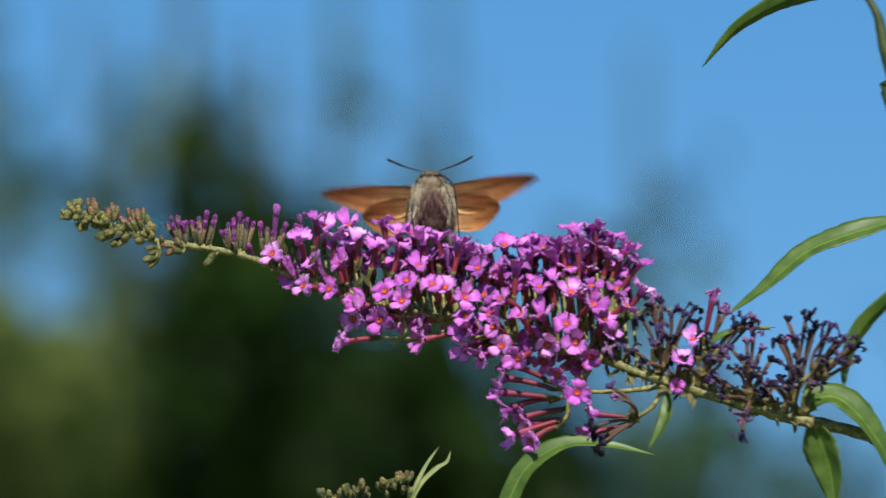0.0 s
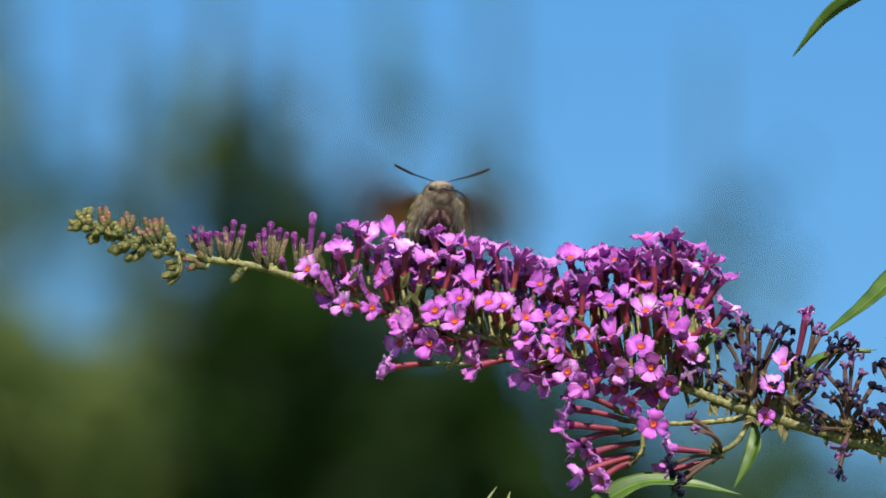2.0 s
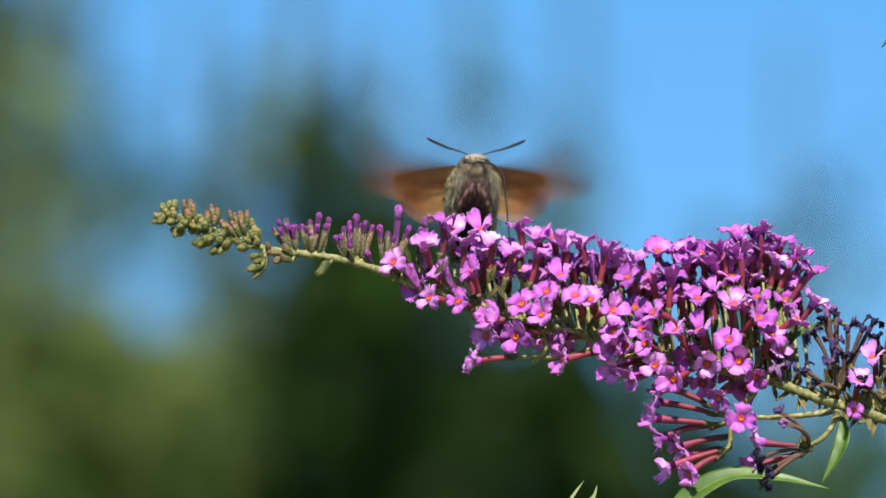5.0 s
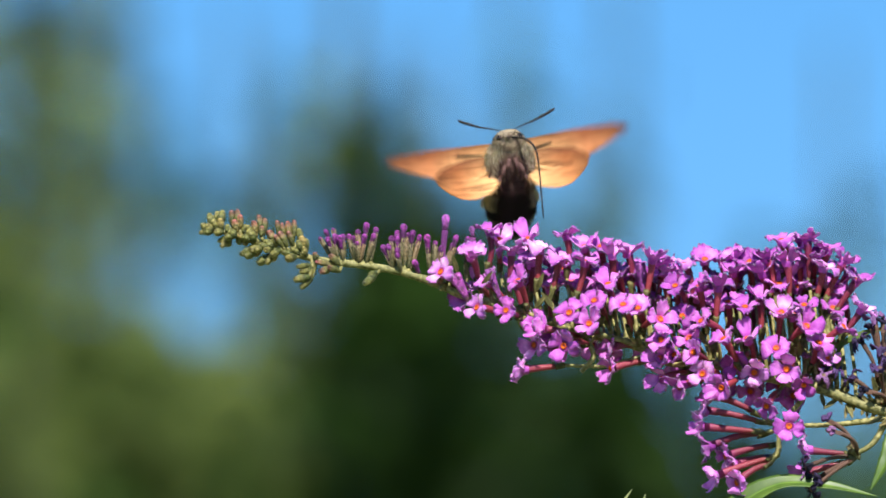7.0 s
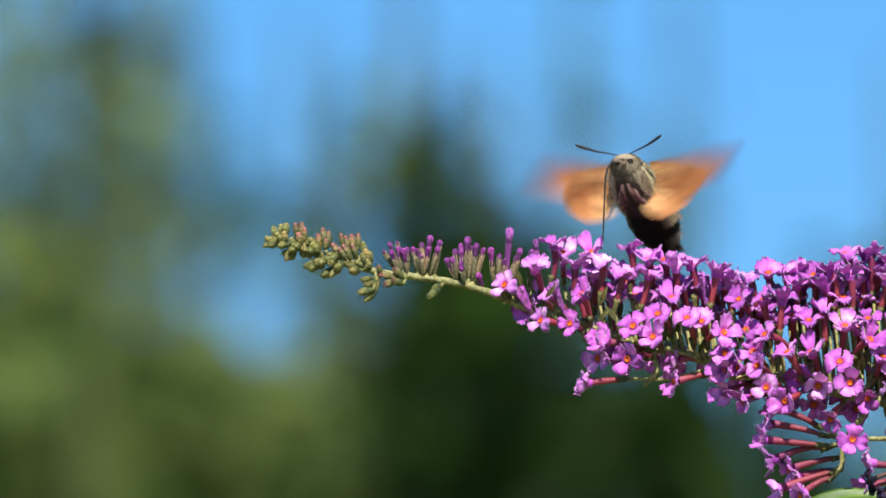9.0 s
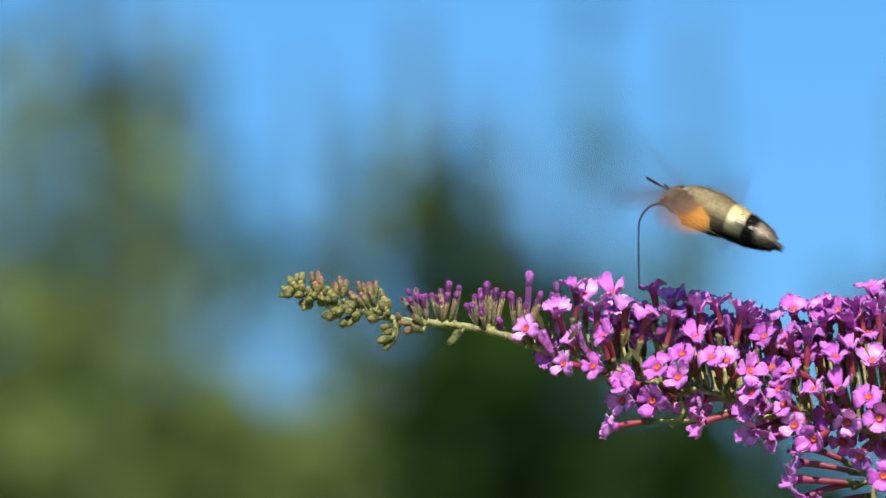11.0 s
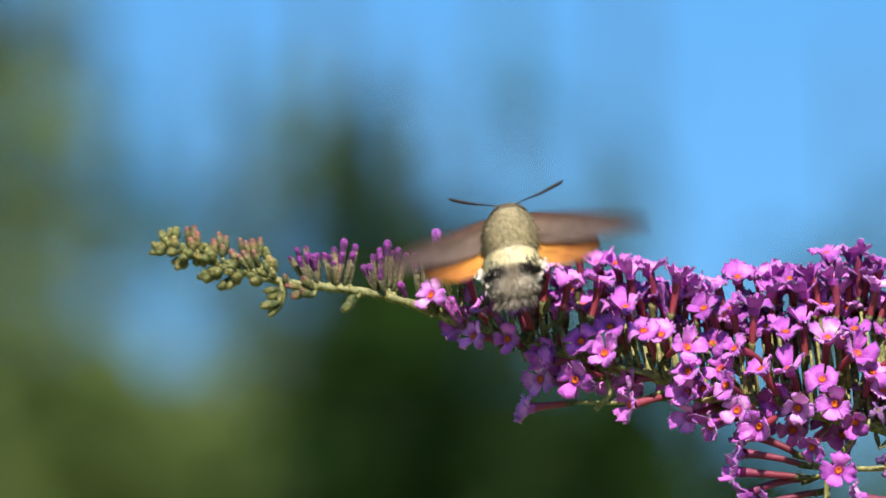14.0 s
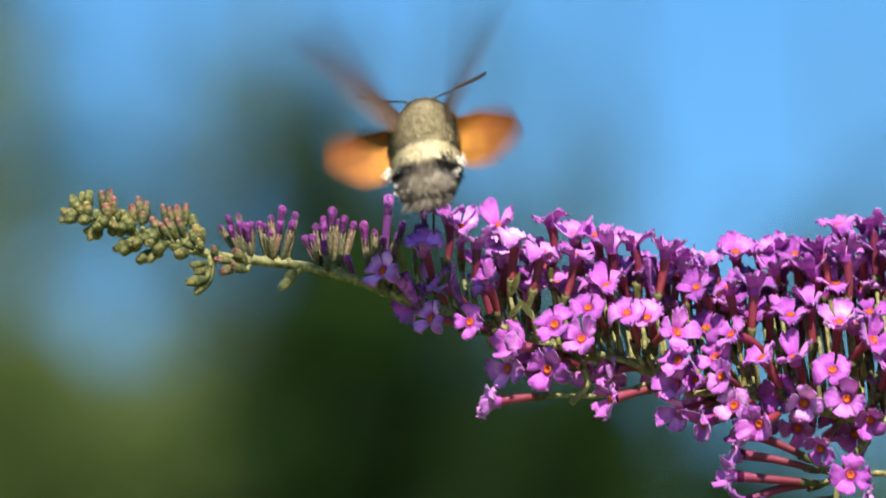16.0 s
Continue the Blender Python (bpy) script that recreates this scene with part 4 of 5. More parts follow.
def lower_shoot():
    shoot = tagged(new("butterfly_bush_bud_shoot"), "butterfly bush shoot with young green buds and long leaf", "plant")
    bm = bmesh.new()
    line = smooth_line([grid(575, 882, 0), grid(640, 892, 0), grid(710, 925, 0), grid(770, 1010, 0), grid(850, 1250, 0), Vector((0.1, 0.05, 1.5)), Vector((0.44, 0.1, -0.02))], 7)
    sweep(bm, line, [5 * K, 7 * K, 9 * K, 11 * K, 0.002, 0.006], 9, 0.2)
    part("stem", bm, STEM, shoot)
    for u, v, n, w, h in ((585, 884, 8, 22, 14), (630, 886, 10, 24, 26), (700, 882, 12, 30, 30), (716, 862, 7, 14, 22), (688, 866, 6, 16, 18)):
        bud_group(shoot, u, v, n, w, h, "pink" if u == 630 else "green")
    add_leaf(shoot, [(718, 900, 0), (735, 862, 6), (756, 822, 10), (776, 792, 10)], 4, (-0.3, -0.8, 0.4), "slender pale green leaf", 0.5, PALE_LEAF)
    add_leaf(shoot, [(722, 900, 0), (745, 858, 8), (772, 832, 14), (790, 820, 16), (797, 800, 14)], 5, (0.1, -0.7, 0.6), "slender pale green leaf", 0.5, PALE_LEAF)
    add_leaf(shoot, [(812, 1060, 0), (888, 912, 10), (930, 832, 20), (998, 790, 26), (1070, 790, 28), (1156, 808, 24)], 20, (0.1, -0.75, 0.6), "long arched green leaf", 0.3)
    return shoot


lower_shoot()


# ---------------------------------------------------------------- the moth
MM = 0.001


def fur_material(name, stops_back, belly, split=0.0):
    """Scales and hairs: colour along the body (y) on the back, one tone on the belly."""
    m, t, b = material(name, 0.75, 0.2)
    sep = t.nodes.new("ShaderNodeSeparateXYZ")
    t.links.new(object_point(t), sep.inputs[0])
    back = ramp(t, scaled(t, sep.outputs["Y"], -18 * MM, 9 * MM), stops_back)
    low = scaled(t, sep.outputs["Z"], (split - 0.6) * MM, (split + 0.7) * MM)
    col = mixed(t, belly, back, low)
    col = mixed(t, col, ramp(t, noise_of(t, 1500, 4), [(0.28, (0.68, 0.66, 0.64)), (0.7, (1.28, 1.28, 1.26))]), 0.9, "MULTIPLY")
    isl = t.nodes.new("ShaderNodeNewGeometry").outputs["Random Per Island"]
    col = mixed(t, col, ramp(t, isl, [(0, (0.6, 0.58, 0.56)), (0.5, (1, 1, 1)), (1, (1.35, 1.35, 1.33))]), 0.8, "MULTIPLY")
    t.links.new(col, b.inputs["Base Color"])
    bumped(t, b, noise_of(t, 5000, 2), 0.2, 0.0001)
    return m


def wing_materials(name, low_a, low_b, up_a, up_b, cover, lead_dark, rear=-4.0, span=20.0):
    """Underside tissue, lit through, and a thin layer of scales on the upper side."""
    out = []
    for side, a, b_, amount in (("under", low_a, low_b, 0.42), ("upper", up_a, up_b, 0.25)):
        m, t, b = material(name + "_" + side, 0.7, 0.2)
        pt = object_point(t)
        sep = t.nodes.new("ShaderNodeSeparateXYZ")
        t.links.new(pt, sep.inputs[0])
        reach = t.nodes.new("ShaderNodeMath")
        reach.operation = "ABSOLUTE"
        t.links.new(sep.outputs["X"], reach.inputs[0])
        col = ramp(t, scaled(t, reach.outputs[0], 0.0, span * MM), [(0.0, a), (0.55, b_), (0.8, tuple(c * 0.6 for c in b_)), (1.0, tuple(c * 0.28 for c in b_))])
        col = mixed(t, col, ramp(t, scaled(t, sep.outputs["Y"], rear * MM, 1.9 * MM), [(0.0, (1.05, 1.05, 1.05)), (0.45, (1, 0.97, 0.95)), (0.8, (0.6, 0.47, 0.42)), (1.0, (0.36, 0.27, 0.27))]), lead_dark, "MULTIPLY")
        stretch = t.nodes.new("ShaderNodeMapping")
        stretch.inputs["Scale"].default_value = (0.1, 1.6, 1.0)
        t.links.new(pt, stretch.inputs["Vector"])
        veins = ramp(t, noise_of(t, 900, 3, stretch.outputs[0]), [(0.36, (0.40, 0.34, 0.30)), (0.5, (1.1, 1.1, 1.1))])
        col = mixed(t, col, veins, 0.75, "MULTIPLY")
        col = mixed(t, col, ramp(t, noise_of(t, 500, 4), [(0.3, (0.75, 0.72, 0.7)), (0.7, (1.15, 1.15, 1.15))]), 0.7, "MULTIPLY")
        t.links.new(col, b.inputs["Base Color"])
        see_through(t, b, col, amount)
        if side == "upper":
            clear = t.nodes.new("ShaderNodeBsdfTransparent")
            mx = t.nodes.new("ShaderNodeMixShader")
            mx.inputs[0].default_value = cover
            t.links.new(clear.outputs[0], mx.inputs[1])
            outnode = t.nodes["Material Output"]
            t.links.new(outnode.inputs[0].links[0].from_socket, mx.inputs[2])
            t.links.new(mx.outputs[0], outnode.inputs[0])
        out.append(m)
    return out


def loft(sections, sides=22):
    """A body along y from (y, half width, half height, middle z), in millimetres."""
    bm = bmesh.new()
    rings = []
    for y, w, h, zc in sections:
        rings.append([bm.verts.new((w * MM * math.cos(2 * math.pi * k / sides), y * MM, (zc + h * math.sin(2 * math.pi * k / sides)) * MM)) for k in range(sides)])
    for a, b in zip(rings, rings[1:]):
        for k in range(sides):
            bm.faces.new((a[k], b[k], b[(k + 1) % sides], a[(k + 1) % sides]))
    bm.faces.new(rings[0])
    bm.faces.new(rings[-1][::-1])
    bmesh.ops.recalc_face_normals(bm, faces=bm.faces)
    return bm


def add_fur(bm, sections, count, length, lift, rng, thick=0.16):
    """Short hairs laid back along the body."""
    ys = [s[0] for s in sections]
    lo, hi = min(ys), max(ys)
    order = sorted(sections)
    for _ in range(count):
        y = rng.uniform(lo, hi)
        w, h, zc = (float(np.interp(y, [s[0] for s in order], [s[i] for s in order])) for i in (1, 2, 3))
        a = rng.uniform(0, 2 * math.pi)
        out = Vector((math.cos(a) / max(w, 0.3), 0, math.sin(a) / max(h, 0.3))).normalized()
        p = Vector((w * math.cos(a), y, zc + h * math.sin(a)))
        way = (Vector((rng.gauss(0, 0.18), -1, rng.gauss(0, 0.18))) + out * rng.uniform(0.1, lift)).normalized()
        side = way.cross(out).normalized() * thick * rng.uniform(0.6, 1.3)
        s = length * rng.uniform(0.6, 1.4)
        tip = p + way * s + out * 0.05
        mid = p + way * s * 0.5 + out * 0.12
        v = [bm.verts.new(q * MM) for q in (p - side, p + side, mid + side * 0.8, tip, mid - side * 0.8)]
        bm.faces.new(v)


def tuft(bm, rng, root, way, count, length, spread, thick=0.22):
    for _ in range(count):
        w = (Vector(way) + Vector((rng.gauss(0, spread), rng.gauss(0, spread), rng.gauss(0, spread * 0.6)))).normalized()
        p = Vector(root) + Vector((rng.gauss(0, 0.5), rng.gauss(0, 0.4), rng.gauss(0, 0.3)))
        side = w.cross(Vector((rng.gauss(0, 1), rng.gauss(0, 1), 1))).normalized() * thick
        s = length * rng.uniform(0.65, 1.2)
        v = [bm.verts.new(q * MM) for q in (p - side, p + side, p + w * s * 0.7 + side * 1.1, p + w * s, p + w * s * 0.7 - side * 1.1)]
        bm.faces.new(v)


def wing_mesh(name, span, lead, trail, mirror, mats):
    """A wing along +x (or -x), leading edge at +y: (x fraction, y) pairs in millimetres."""
    bm = bmesh.new()
    n, cols = 18, 9
    top, low = [], []
    for i in range(n + 1):
        s = i / n
        ya = float(np.interp(s, [p[0] for p in lead], [p[1] for p in lead]))
        yb = float(np.interp(s, [p[0] for p in trail], [p[1] for p in trail]))
        a, b = [], []
        for j in range(cols):
            c = j / (cols - 1)
            y = ya + (yb - ya) * c + 0.12 * math.sin(9 * s + 5) * c * c
            z = 0.5 * math.sin(math.pi * c) * (1 - s) - 0.7 * s * s + 0.14 * math.sin(c * 16 + s * 2)
            x = span * s * (-1 if mirror else 1)
            a.append(bm.verts.new(Vector((x, y, z + 0.05)) * MM))
            b.append(bm.verts.new(Vector((x, y, z - 0.05)) * MM))
        top.append(a)
        low.append(b)
    for i in range(n):
        for j in range(cols - 1):
            quad = (top[i][j], top[i][j + 1], top[i + 1][j + 1], top[i + 1][j])
            f = bm.faces.new(quad[::-1] if not mirror else quad)
            f.material_index = 1
            quad = (low[i][j], low[i][j + 1], low[i + 1][j + 1], low[i + 1][j])
            f = bm.faces.new(quad if not mirror else quad[::-1])
            f.material_index = 0
    return mesh_of(name, bm, mats)


OLIVE = (0.50, 0.425, 0.25)
CREAM = (0.97, 0.87, 0.58)


def abdomen_material():
    """Cream and black patches at the sides, grey-brown along the middle, black below."""
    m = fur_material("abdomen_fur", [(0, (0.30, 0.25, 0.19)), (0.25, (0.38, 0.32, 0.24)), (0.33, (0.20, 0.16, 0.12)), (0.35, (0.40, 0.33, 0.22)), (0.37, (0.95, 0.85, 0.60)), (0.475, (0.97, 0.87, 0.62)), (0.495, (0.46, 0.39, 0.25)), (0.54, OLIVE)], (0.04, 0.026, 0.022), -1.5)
    t, b = m.node_tree, m.node_tree.nodes["Principled BSDF"]
    sep = t.nodes.new("ShaderNodeSeparateXYZ")
    t.links.new(object_point(t), sep.inputs[0])
    sides = ramp(t, scaled(t, sep.outputs["Y"], -18 * MM, 9 * MM), [(0, (0.30, 0.25, 0.19)), (0.2, (0.40, 0.33, 0.25)), (0.26, (0.62, 0.54, 0.42)), (0.30, (0.03, 0.025, 0.02)), (0.355, (0.018, 0.015, 0.012)), (0.37, CREAM), (0.475, CREAM), (0.495, (0.34, 0.27, 0.16)), (0.54, OLIVE)])
    off = t.nodes.new("ShaderNodeMath")
    off.operation = "ABSOLUTE"
    t.links.new(sep.outputs["X"], off.inputs[0])
    out = scaled(t, off.outputs[0], 0.7 * MM, 1.7 * MM)
    high = scaled(t, sep.outputs["Z"], -2.7 * MM, -1.5 * MM)
    amount = t.nodes.new("ShaderNodeMath")
    amount.operation = "MULTIPLY"
    t.links.new(out, amount.inputs[0])
    t.links.new(high, amount.inputs[1])
    plain = b.inputs["Base Color"].links[0].from_socket
    sides = mixed(t, sides, ramp(t, noise_of(t, 1500, 4), [(0.28, (0.85, 0.84, 0.82)), (0.7, (1.12, 1.12, 1.12))]), 0.9, "MULTIPLY")
    t.links.new(mixed(t, plain, sides, amount.outputs[0]), b.inputs["Base Color"])
    return m


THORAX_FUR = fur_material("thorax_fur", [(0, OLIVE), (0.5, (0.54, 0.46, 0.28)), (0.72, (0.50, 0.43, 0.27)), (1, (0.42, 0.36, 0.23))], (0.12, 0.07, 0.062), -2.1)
HEAD_FUR = fur_material("head_fur", [(0, (0.33, 0.28, 0.19)), (1, (0.34, 0.28, 0.19))], (0.36, 0.29, 0.21), -0.8)
ABDOMEN_FUR = abdomen_material()
BLACK_FUR = fur_material("black_fur", [(0, (0.012, 0.010, 0.009)), (1, (0.02, 0.017, 0.014))], (0.014, 0.011, 0.01))
FAN_FUR = fur_material("fan_fur", [(0, (0.17, 0.14, 0.11)), (1, (0.2, 0.16, 0.12))], (0.016, 0.013, 0.011), -1.35)
WHITE_FUR = fur_material("white_fur", [(0, (0.75, 0.70, 0.60)), (1, (0.8, 0.74, 0.62))], (0.7, 0.62, 0.52))
GREY_FUR = fur_material("grey_fur", [(0, (0.74, 0.67, 0.56)), (0.25, (0.62, 0.55, 0.45)), (0.3, (0.30, 0.25, 0.2)), (1, (0.3, 0.25, 0.2))], (0.3, 0.25, 0.2))
FLANK_FUR = fur_material("flank_fur", [(0, (0.58, 0.50, 0.37)), (1, (0.70, 0.62, 0.47))], (0.62, 0.54, 0.40), -3.0)
PALP_FUR = fur_material("palp_fur", [(0, (0.16, 0.10, 0.085)), (1, (0.24, 0.17, 0.13))], (0.16, 0.10, 0.09))
LEG_SKIN = fur_material("leg_skin", [(0, (0.12, 0.065, 0.06)), (1, (0.15, 0.085, 0.075))], (0.13, 0.07, 0.065))
EYE_MAT = material("moth_eye", 0.12, 0.6)[0]
EYE_MAT.node_tree.nodes["Principled BSDF"].inputs["Base Color"].default_value = (0.02, 0.014, 0.01, 1)
DARK_HORN = green_material("dark_horn", (0.008, 0.006, 0.006), (0.028, 0.022, 0.018), 0.0, 2000, 0.7)
FORE = wing_materials("forewing", (1.0, 0.66, 0.30), (0.62, 0.25, 0.10), (0.17, 0.115, 0.08), (0.11, 0.08, 0.07), 0.93, 1.0)
HIND = wing_materials("hindwing", (1.0, 0.68, 0.32), (0.70, 0.30, 0.11), (0.86, 0.42, 0.075), (0.42, 0.16, 0.035), 0.95, 1.0, -6.5, 12.0)


def hawk_moth():
    rng = random.Random(11)
    moth = tagged(new("hawk_moth"), "hovering hummingbird hawk-moth with olive fur and orange wings", "moth")
    thorax = [(5.8, 2.1, 1.7, 0.1), (4.8, 3.2, 2.7, 0.1), (2.6, 4.0, 3.3, 0.1), (0.2, 4.35, 3.5, 0.0), (-2.0, 4.4, 3.4, -0.1), (-3.6, 4.1, 3.1, -0.2), (-4.4, 3.0, 2.4, -0.3)]
    bm = loft(thorax)
    add_fur(bm, thorax, 15000, 1.6, 0.26, rng, 0.034)
    for side in (-1, 1):
        for y, z in ((4.4, -1.4), (3.0, -1.9), (1.4, -2.1), (-0.4, -2.0)):
            tuft(bm, rng, (side * 3.1, y, z), (side * 0.25, -1, -0.3), 55, 2.2, 0.16, 0.035)
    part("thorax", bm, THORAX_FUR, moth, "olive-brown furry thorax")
    abdomen = [(-3.4, 3.5, 2.8, -0.2), (-4.6, 4.0, 3.0, -0.3), (-6.4, 4.3, 2.9, -0.5), (-8.6, 4.1, 2.7, -0.7), (-10.8, 3.6, 2.2, -0.9), (-12.8, 2.8, 1.6, -1.1), (-14.0, 1.8, 1.0, -1.2)]
    bm = loft(abdomen)
    add_fur(bm, abdomen, 13000, 1.5, 0.2, rng, 0.034)
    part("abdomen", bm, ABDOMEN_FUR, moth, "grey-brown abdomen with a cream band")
    for side in (-1, 1):
        bm = bmesh.new()
        for y, z in ((-8.4, 0.4), (-9.2, 0.2)):
            tuft(bm, rng, (side * 2.5, y + 0.7, z + 1.1), (side * 0.12, -1, -0.1), 60, 1.3, 0.1, 0.05)
        for y in (-9.0, -11.0, -12.6):
            tuft(bm, rng, (side * (3.1 + (y + 9) * 0.32), y, -1.7), (side * 0.4, -1, -0.2), 50, 1.7, 0.13, 0.06)
        part("side_tuft", bm, BLACK_FUR, moth, "black side tuft")
        bm = bmesh.new()
        tuft(bm, rng, (side * 4.0, -7.6, 0.0), (side * 0.25, -1, 0.05), 180, 1.5, 0.04, 0.09)
        tuft(bm, rng, (side * 3.3, -10.4, -0.2), (side * 0.25, -1, 0.1), 80, 1.2, 0.05, 0.07)
        tuft(bm, rng, (side * 1.9, -9.2, 1.0), (side * 0.1, -1, -0.1), 30, 1.2, 0.08, 0.04)
        tuft(bm, rng, (side * 2.4, -12.4, -0.5), (side * 0.2, -1, 0.1), 80, 1.4, 0.05, 0.07)
        part("side_tuft", bm, WHITE_FUR, moth, "white side tuft")
    bm = bmesh.new()
    for y, half in ((-9.6, 1.6), (-11.0, 1.9), (-12.2, 1.5)):
        for x in np.linspace(-half, half, 7):
            tuft(bm, rng, (x, y, 1.7 - 0.16 * x * x + 0.42 * (y + 9.4)), (x * 0.05, -1, -0.3), 24, 1.9, 0.08, 0.045)
    part("back_tuft", bm, GREY_FUR, moth, "grey-brown tufts on the back")
    bm = bmesh.new()
    for x in np.linspace(-1.8, 1.8, 9):
        tuft(bm, rng, (x * 0.8, -12.6, -1.2), (x * 0.15, -1, -0.12), 50, 4.0, 0.1, 0.09)
    part("tail_fan", bm, FAN_FUR, moth, "dark brown tail fan of long scales")
    head = [(4.6, 2.4, 2.1, 0.0), (6.0, 2.6, 2.3, 0.0), (7.0, 2.4, 2.1, -0.1), (7.7, 1.9, 1.6, -0.2), (8.1, 1.1, 0.9, -0.3)]
    bm = loft(head, 16)
    add_fur(bm, head, 6000, 1.0, 0.5, rng, 0.024)
    for side in (-1, 1):
        tuft(bm, rng, (side * 0.7, 7.4, -1.0), (side * 0.12, 1, -0.2), 60, 1.0, 0.16, 0.05)
        tuft(bm, rng, (side * 1.2, 6.4, 1.6), (side * 0.2, 0.2, 0.8), 20, 0.4, 0.2, 0.04)
        tuft(bm, rng, (side * 2.6, 4.8, -0.6), (side * 0.6, -0.5, -0.3), 90, 1.4, 0.25, 0.05)
    skull = part("head", bm, HEAD_FUR, moth)
    for side in (-1, 1):
        bm = bmesh.new()
        bmesh.ops.create_icosphere(bm, subdivisions=3, radius=0.66 * MM, matrix=Matrix.Translation(Vector((side * 1.7, 7.25, -0.75)) * MM))
        part("eye", bm, EYE_MAT, skull, "glossy dark eye")
        line = [Vector(p) * MM for p in ((side * 0.9, 7.6, 0.9), (side * 2.6, 8.3, 1.1), (side * 5.2, 9.2, 1.3), (side * 8.0, 10.6, 1.6), (side * 8.7, 11.1, 1.8))]
        bm = sweep(bmesh.new(), smooth_line(line, 6), [0.10 * MM, 0.12 * MM, 0.16 * MM, 0.28 * MM, 0.28 * MM, 0.08 * MM], 8, 0.2)
        part("antenna", bm, DARK_HORN, skull, "dark clubbed antenna")
        # pale streaked hair from the cheek down the flank
        bm = bmesh.new()
        for y, x, z in ((6.0, 1.9, -1.5), (4.8, 2.4, -2.0), (3.4, 2.8, -2.4), (1.8, 2.9, -2.6), (0.2, 2.9, -2.6), (-1.6, 2.9, -2.6), (4.2, 3.1, -1.2), (2.2, 3.5, -1.4), (0.0, 3.7, -1.5), (-1.8, 3.6, -1.5)):
            tuft(bm, rng, (side * x, y, z), (side * 0.02, -1, -0.05), 44, 2.6, 0.14, 0.045)
        part("flank_hair", bm, FLANK_FUR, moth, "pale streaked flank hair")
        bm = bmesh.new()
        tuft(bm, rng, (side * 0.55, 7.7, -1.3), (side * 0.10, 0.6, -1), 60, 0.9, 0.12, 0.06)
        part("palp", bm, PALP_FUR, skull, "brown hairy palp")
        # legs folded along the breast
        for y, x, reach in ((3.6, 0.75, 5.4), (2.4, 1.65, 5.0), (0.4, 2.3, 4.2)):
            line = [Vector(p) * MM for p in ((side * x * 0.7, y, -3.0), (side * x, y - 1.2, -3.75), (side * (x + 0.15), y - reach * 0.6, -3.7), (side * (x * 0.8), y - reach, -3.3))]
            part("leg", sweep(bmesh.new(), smooth_line(line, 5), [0.34 * MM, 0.44 * MM, 0.40 * MM, 0.2 * MM], 8, 0.25), LEG_SKIN, moth)
    line = [Vector(p) * MM for p in ((0, 0, 0), (0, 3.2, -0.6), (0, 5.2, -2.6), (0, 5.9, -6.0), (0, 6.8, -16.5))]
    tongue = part("proboscis", sweep(bmesh.new(), smooth_line(line, 6), [0.24 * MM, 0.22 * MM, 0.19 * MM, 0.14 * MM], 7), DARK_HORN, moth, "long thin dark proboscis")
    # a stocky build: the body is shorter than it is drawn above
    for ob in [moth] + list(moth.children_recursive):
        if ob.data:
            ob.data.transform(Matrix.Diagonal((1.0, 0.885, 0.9, 1)))
    wings = []
    for mirror in (False, True):
        side = -1 if mirror else 1
        fore = part("forewing", wing_mesh("forewing", 19.5, [(0, 1.8), (0.5, 1.8), (0.85, 1.2), (0.95, 0.7), (1, 0.0)], [(0, -3.0), (0.2, -5.2), (0.4, -4.8), (0.6, -3.3), (0.8, -1.8), (0.93, -0.8), (1, -0.1)], mirror, FORE), None, moth, "narrow grey-brown forewing")
        hind = part("hindwing", wing_mesh("hindwing", 10.8, [(0, 1.6), (0.4, 2.0), (0.8, 1.2), (0.95, 0.2), (1, -0.8)], [(0, -3.6), (0.15, -5.4), (0.4, -6.0), (0.65, -5.4), (0.85, -3.8), (0.95, -2.6), (1, -1.6)], mirror, HIND), None, moth, "rounded orange hindwing")
        wings.append((side, fore, hind))
    return moth, tongue, wings


MOTH, TONGUE, WINGS = hawk_moth()


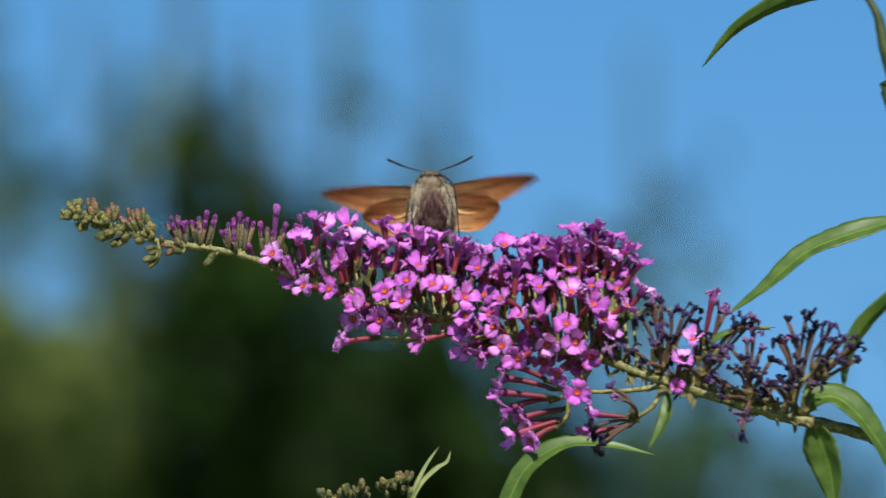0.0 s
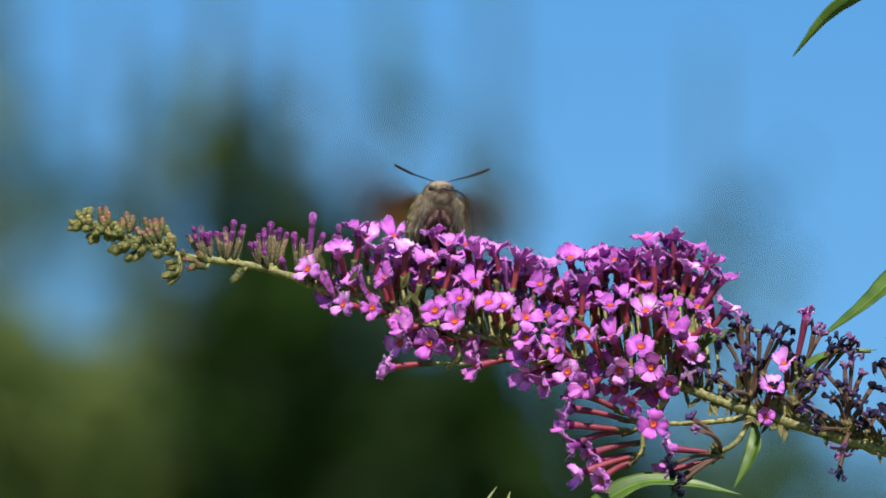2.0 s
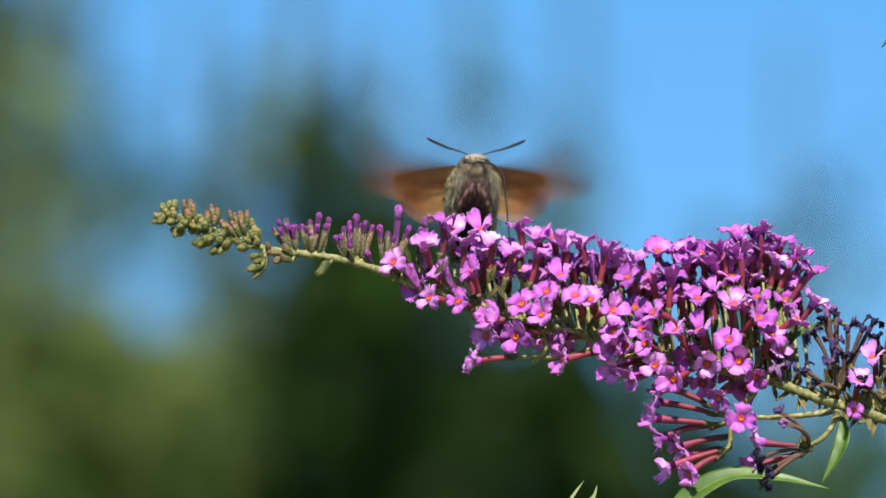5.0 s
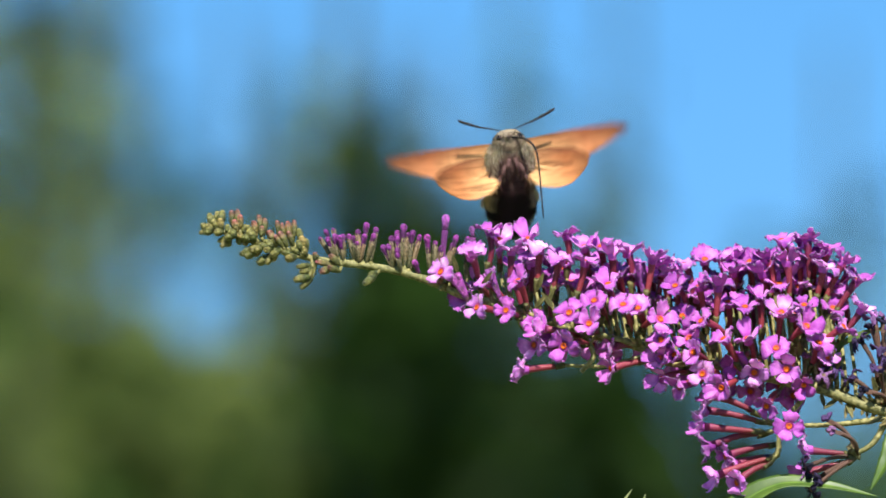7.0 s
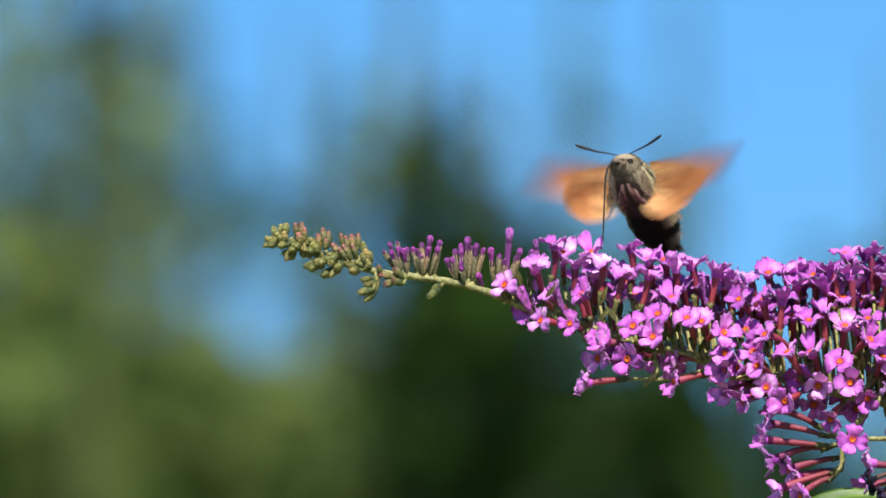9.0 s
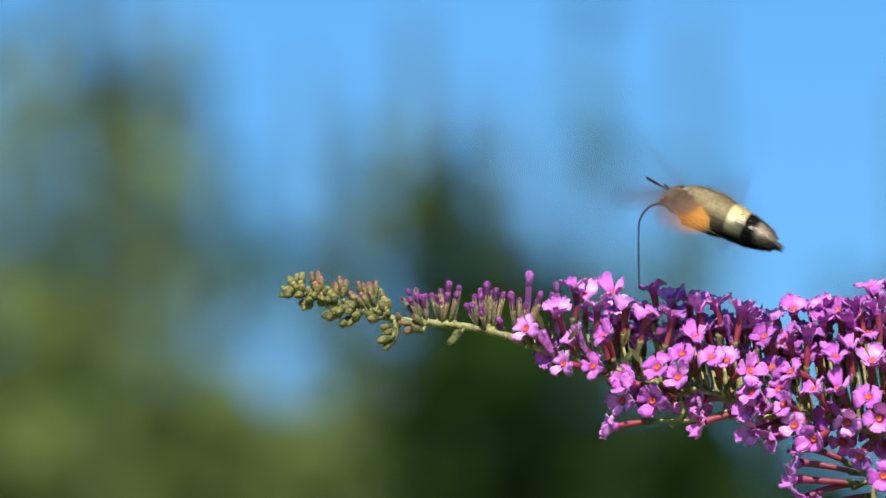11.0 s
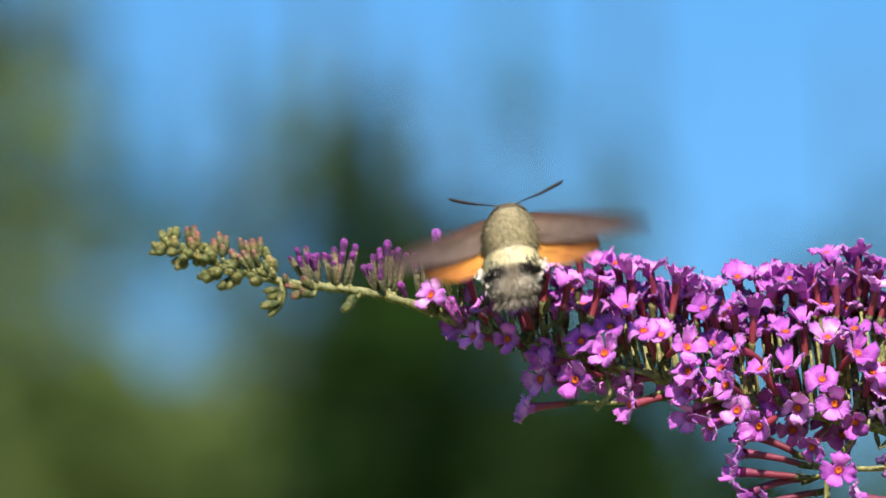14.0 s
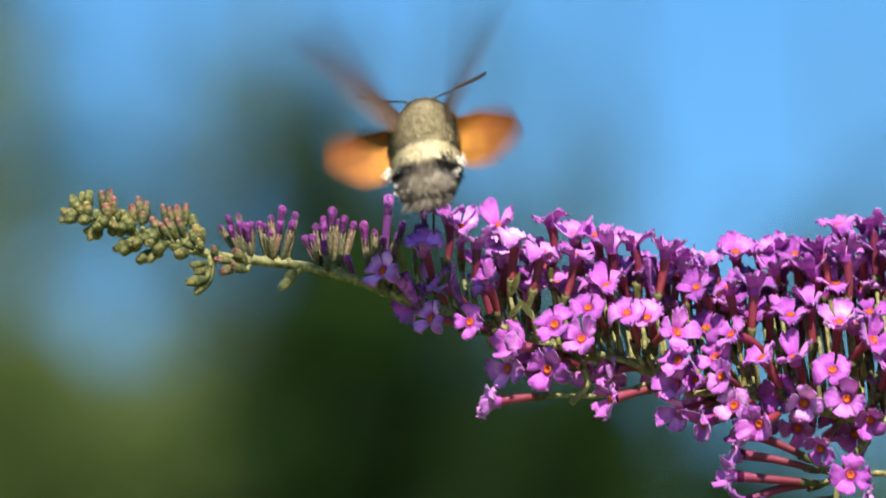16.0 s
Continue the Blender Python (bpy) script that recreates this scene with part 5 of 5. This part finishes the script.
# ---------------------------------------------------------------- what moves
def motions():
    # the moth's way: seconds, place of the thorax, turns
    way = [
        (0, -0.0024, 0.0148, 2.0112, 64.7, 2.6, -176.1),
        (0.5, -0.0073, 0.0161, 2.0080, 51.3, -0, 178.5),
        (1, -0.0064, 0.0165, 2.0070, 47.4, -0, 179.5),
        (1.5, -0.0079, 0.0165, 2.0081, 46.6, -5.5, 174.3),
        (2, -0.0117, 0.0166, 2.0113, 44, -0, -166.4),
        (2.5, -0.0116, 0.0167, 2.0116, 42.8, -0, -164.1),
        (3, -0.0112, 0.0167, 2.0156, 45.1, 6.4, -173.5),
        (3.5, -0.0157, 0.0167, 2.0169, 43.3, 2.2, -164.1),
        (4, -0.0177, 0.0167, 2.0155, 44.5, -0, -172.8),
        (4.2, -0.0177, 0.0167, 2.0137, 43.5, -0, -172.1),
        (6.3, -0.0256, 0.0167, 2.0186, 44.1, -0, -173.4),
        (6.5, -0.0254, 0.0167, 2.0191, 43.2, -0, -168.6),
        (7, -0.0220, 0.0147, 2.0205, 45.8, 8.4, -172.3),
        (7.5, -0.0253, 0.0148, 2.0168, 43.5, -0, -178.4),
        (8, -0.0245, 0.0130, 2.0184, 39.6, -6.2, -173.3),
        (8.5, -0.0138, 0.0096, 2.0201, 29.4, 0, 165.2),
        (9, -0.0107, 0.0074, 2.0175, 39, -0, 150),
        (9.5, -0.0099, 0.0073, 2.0204, 26.1, -0, 154.5),
        (9.7, -0.0098, 0.0050, 2.0203, 30.7, -0, 134.9),
        (11.8, 0.0006, -0.0055, 2.0156, 28, -17, 72),
        (12, -0.0012, -0.0055, 2.0150, 34, -17, 70),
        (12.5, -0.0029, -0.0055, 2.0137, 35, -18, 66),
        (13, -0.0058, -0.0065, 2.0166, 47, -16.9, 53.7),
        (13.5, -0.0195, -0.0110, 2.0095, 46.9, -5.5, 8.2),
        (14, -0.0218, -0.0140, 2.0048, 49.8, -7.2, -5.1),
        (14.5, -0.0219, -0.0148, 2.0097, 48.9, -8, -5.9),
        (15, -0.0211, -0.0150, 2.0085, 52, -8.1, -7),
        (15.5, -0.0280, -0.0172, 2.0117, 45.3, -8.5, -7.5),
        (16, -0.0280, -0.0180, 2.0134, 45.1, -8.5, -7.2),
    ]
    walk(MOTH, [(t, pose(x, y, z, rx, ry, rz)) for t, x, y, z, rx, ry, rz in way])
    # the proboscis hangs down into the florets, whatever the body's tilt
    walk(TONGUE, [(t, pose(0, 6.8 * MM, -1.2 * MM) @ pose(0, 0, 0, rx, ry, 0).inverted() @ pose(0, 0, 0, 0, 0, 68 if t < 8.2 else 0)) for t, x, y, z, rx, ry, rz in way])
    # wing beats: half second, (lift, sweep) of the right wing, of the left wing, and the swing while the shutter is open
    beats = {
        0.0: (10, 0, 10, 6, 12), 0.5: (8, 2, 8, 2, 52), 1.0: (0, 2, 0, -6, 12), 1.5: (0, 4, 0, -6, 10), 2.0: (10, 6, 10, 0, 82), 2.5: (8, 14, 8, 2, 54), 3.0: (4, 2, 4, 8, 14), 3.5: (16, 0, 16, 0, 84),
        4.0: (10, 0, 6, 0, 22), 6.5: (10, 14, 10, 14, 76), 7.0: (2, 0, 2, 4, 12), 7.5: (50, 0, 50, 0, 84), 8.0: (0, 4, 0, -6, 10), 8.5: (26, 0, 26, 0, 70, 84), 9.0: (4, 4, -2, 2, 30), 9.5: (0, 2, 0, 0, 16),
        12.0: (60, -24, 8, 58, 82), 12.5: (68, -24, 88, -12, 66), 13.0: (46, -28, 62, -4, 40, 84), 13.5: (2, -12, 4, -12, 40), 14.0: (4, -18, 2, -20, 11), 14.5: (64, 8, 64, 8, 26), 15.0: (12, -8, 2, -16, 13, 20),
        15.5: (16, -10, 14, -10, 46), 16.0: (62, 2, 62, 2, 24)}
    last = 483
    for side, fore, hind in WINGS:
        pick = 0 if side > 0 else 2
        lift, sweep_at = {}, {}
        for t, row in beats.items():
            f, swing = round(t * 30), row[-1] if side < 0 else row[4]
            for k in (-1, 0, 1):
                lift[f + k] = max(-85, min(125, row[pick] + k * swing))
                sweep_at[f + k] = row[pick + 1]
        twists = {0.0: 0, 0.5: 56, 1.0: 36, 1.5: 30, 2.0: -12, 2.5: 40, 3.0: 52, 3.5: -34, 4.0: 6, 6.5: 14, 7.0: 58, 7.5: 10, 8.0: 40, 8.5: 40, 9.0: 56, 9.5: 44, 12.0: 0, 13.0: 0, 16.0: 0}
        marks = sorted(sweep_at)
        angle = [lift.get(f, 15 + 48 * math.sin(math.pi / 2 * f + 0.5)) for f in range(last + 1)]
        for order in (range(1, last + 1), range(last - 1, -1, -1)):
            step = 1 if order.step == 1 else -1
            for f in order:
                near = angle[f - step]
                if f not in lift:
                    angle[f] = max(near - 84, min(near + 84, angle[f]))
        rows_fore, rows_hind = [], []
        for f in range(last + 1):
            sw = float(np.interp(f, marks, [sweep_at[m] for m in marks]))
            a = angle[f]
            tw = float(np.interp(f / 30, list(twists), list(twists.values())))
            mid = float(np.interp(f / 30, list(beats), [row[pick] for row in beats.values()]))
            dip = float(np.interp(f / 30, [11.5, 11.8, 12.6, 12.9], [0, 1, 1, 0])) if side < 0 else 0.0
            rows_fore.append((f / 30, Matrix.Translation((side * 2.9 * MM, 2.2 * MM, 1.2 * MM)) @ pose(0, 0, 0, 0, -a * side, 0) @ pose(0, 0, 0, 0, 0, sw * side) @ pose(0, 0, 0, tw, 0, 0)))
            if f < 340:
                # the hindwing is coupled to the forewing and lies in its plane
                rows_hind.append((f / 30, rows_fore[-1][1] @ Matrix.Translation((side * 0.1 * MM, -2.3 * MM, -0.2 * MM)) @ pose(0, 0, 0, 0, 0, -6 * side)))
                continue
            # once the back is turned the hindwings beat less than the forewings
            late = min(1.0, max(0.0, (f - 390) / 10))
            beat = 12 - 12 * late + float(np.interp(f / 30, [14.6, 14.8, 15.2, 15.8], [0, 12, 12, 0])) + (0.36 - 0.12 * late) * mid + (0.75 + 0.15 * late) * (a - mid)
            back = (0.8 - 0.5 * late) * sw * (1 - dip) - 5 - (8 + 10 * min(1.0, max(0.0, mid / 50))) * late + 34 * dip
            rows_hind.append((f / 30, Matrix.Translation((side * (3.0 + 0.5 * late) * MM, -0.4 * MM, (0.9 - 0.5 * late) * MM)) @ pose(0, 0, 0, 0, -(beat * (1 - dip) + dip * (-24 + 0.9 * (a - mid))) * side, back * side) @ pose(0, 0, 0, tw + 30 * late * max(0.0, min(1.0, mid / 60)), 0, 0)))
        walk(fore, rows_fore)
        walk(hind, rows_hind)


motions()
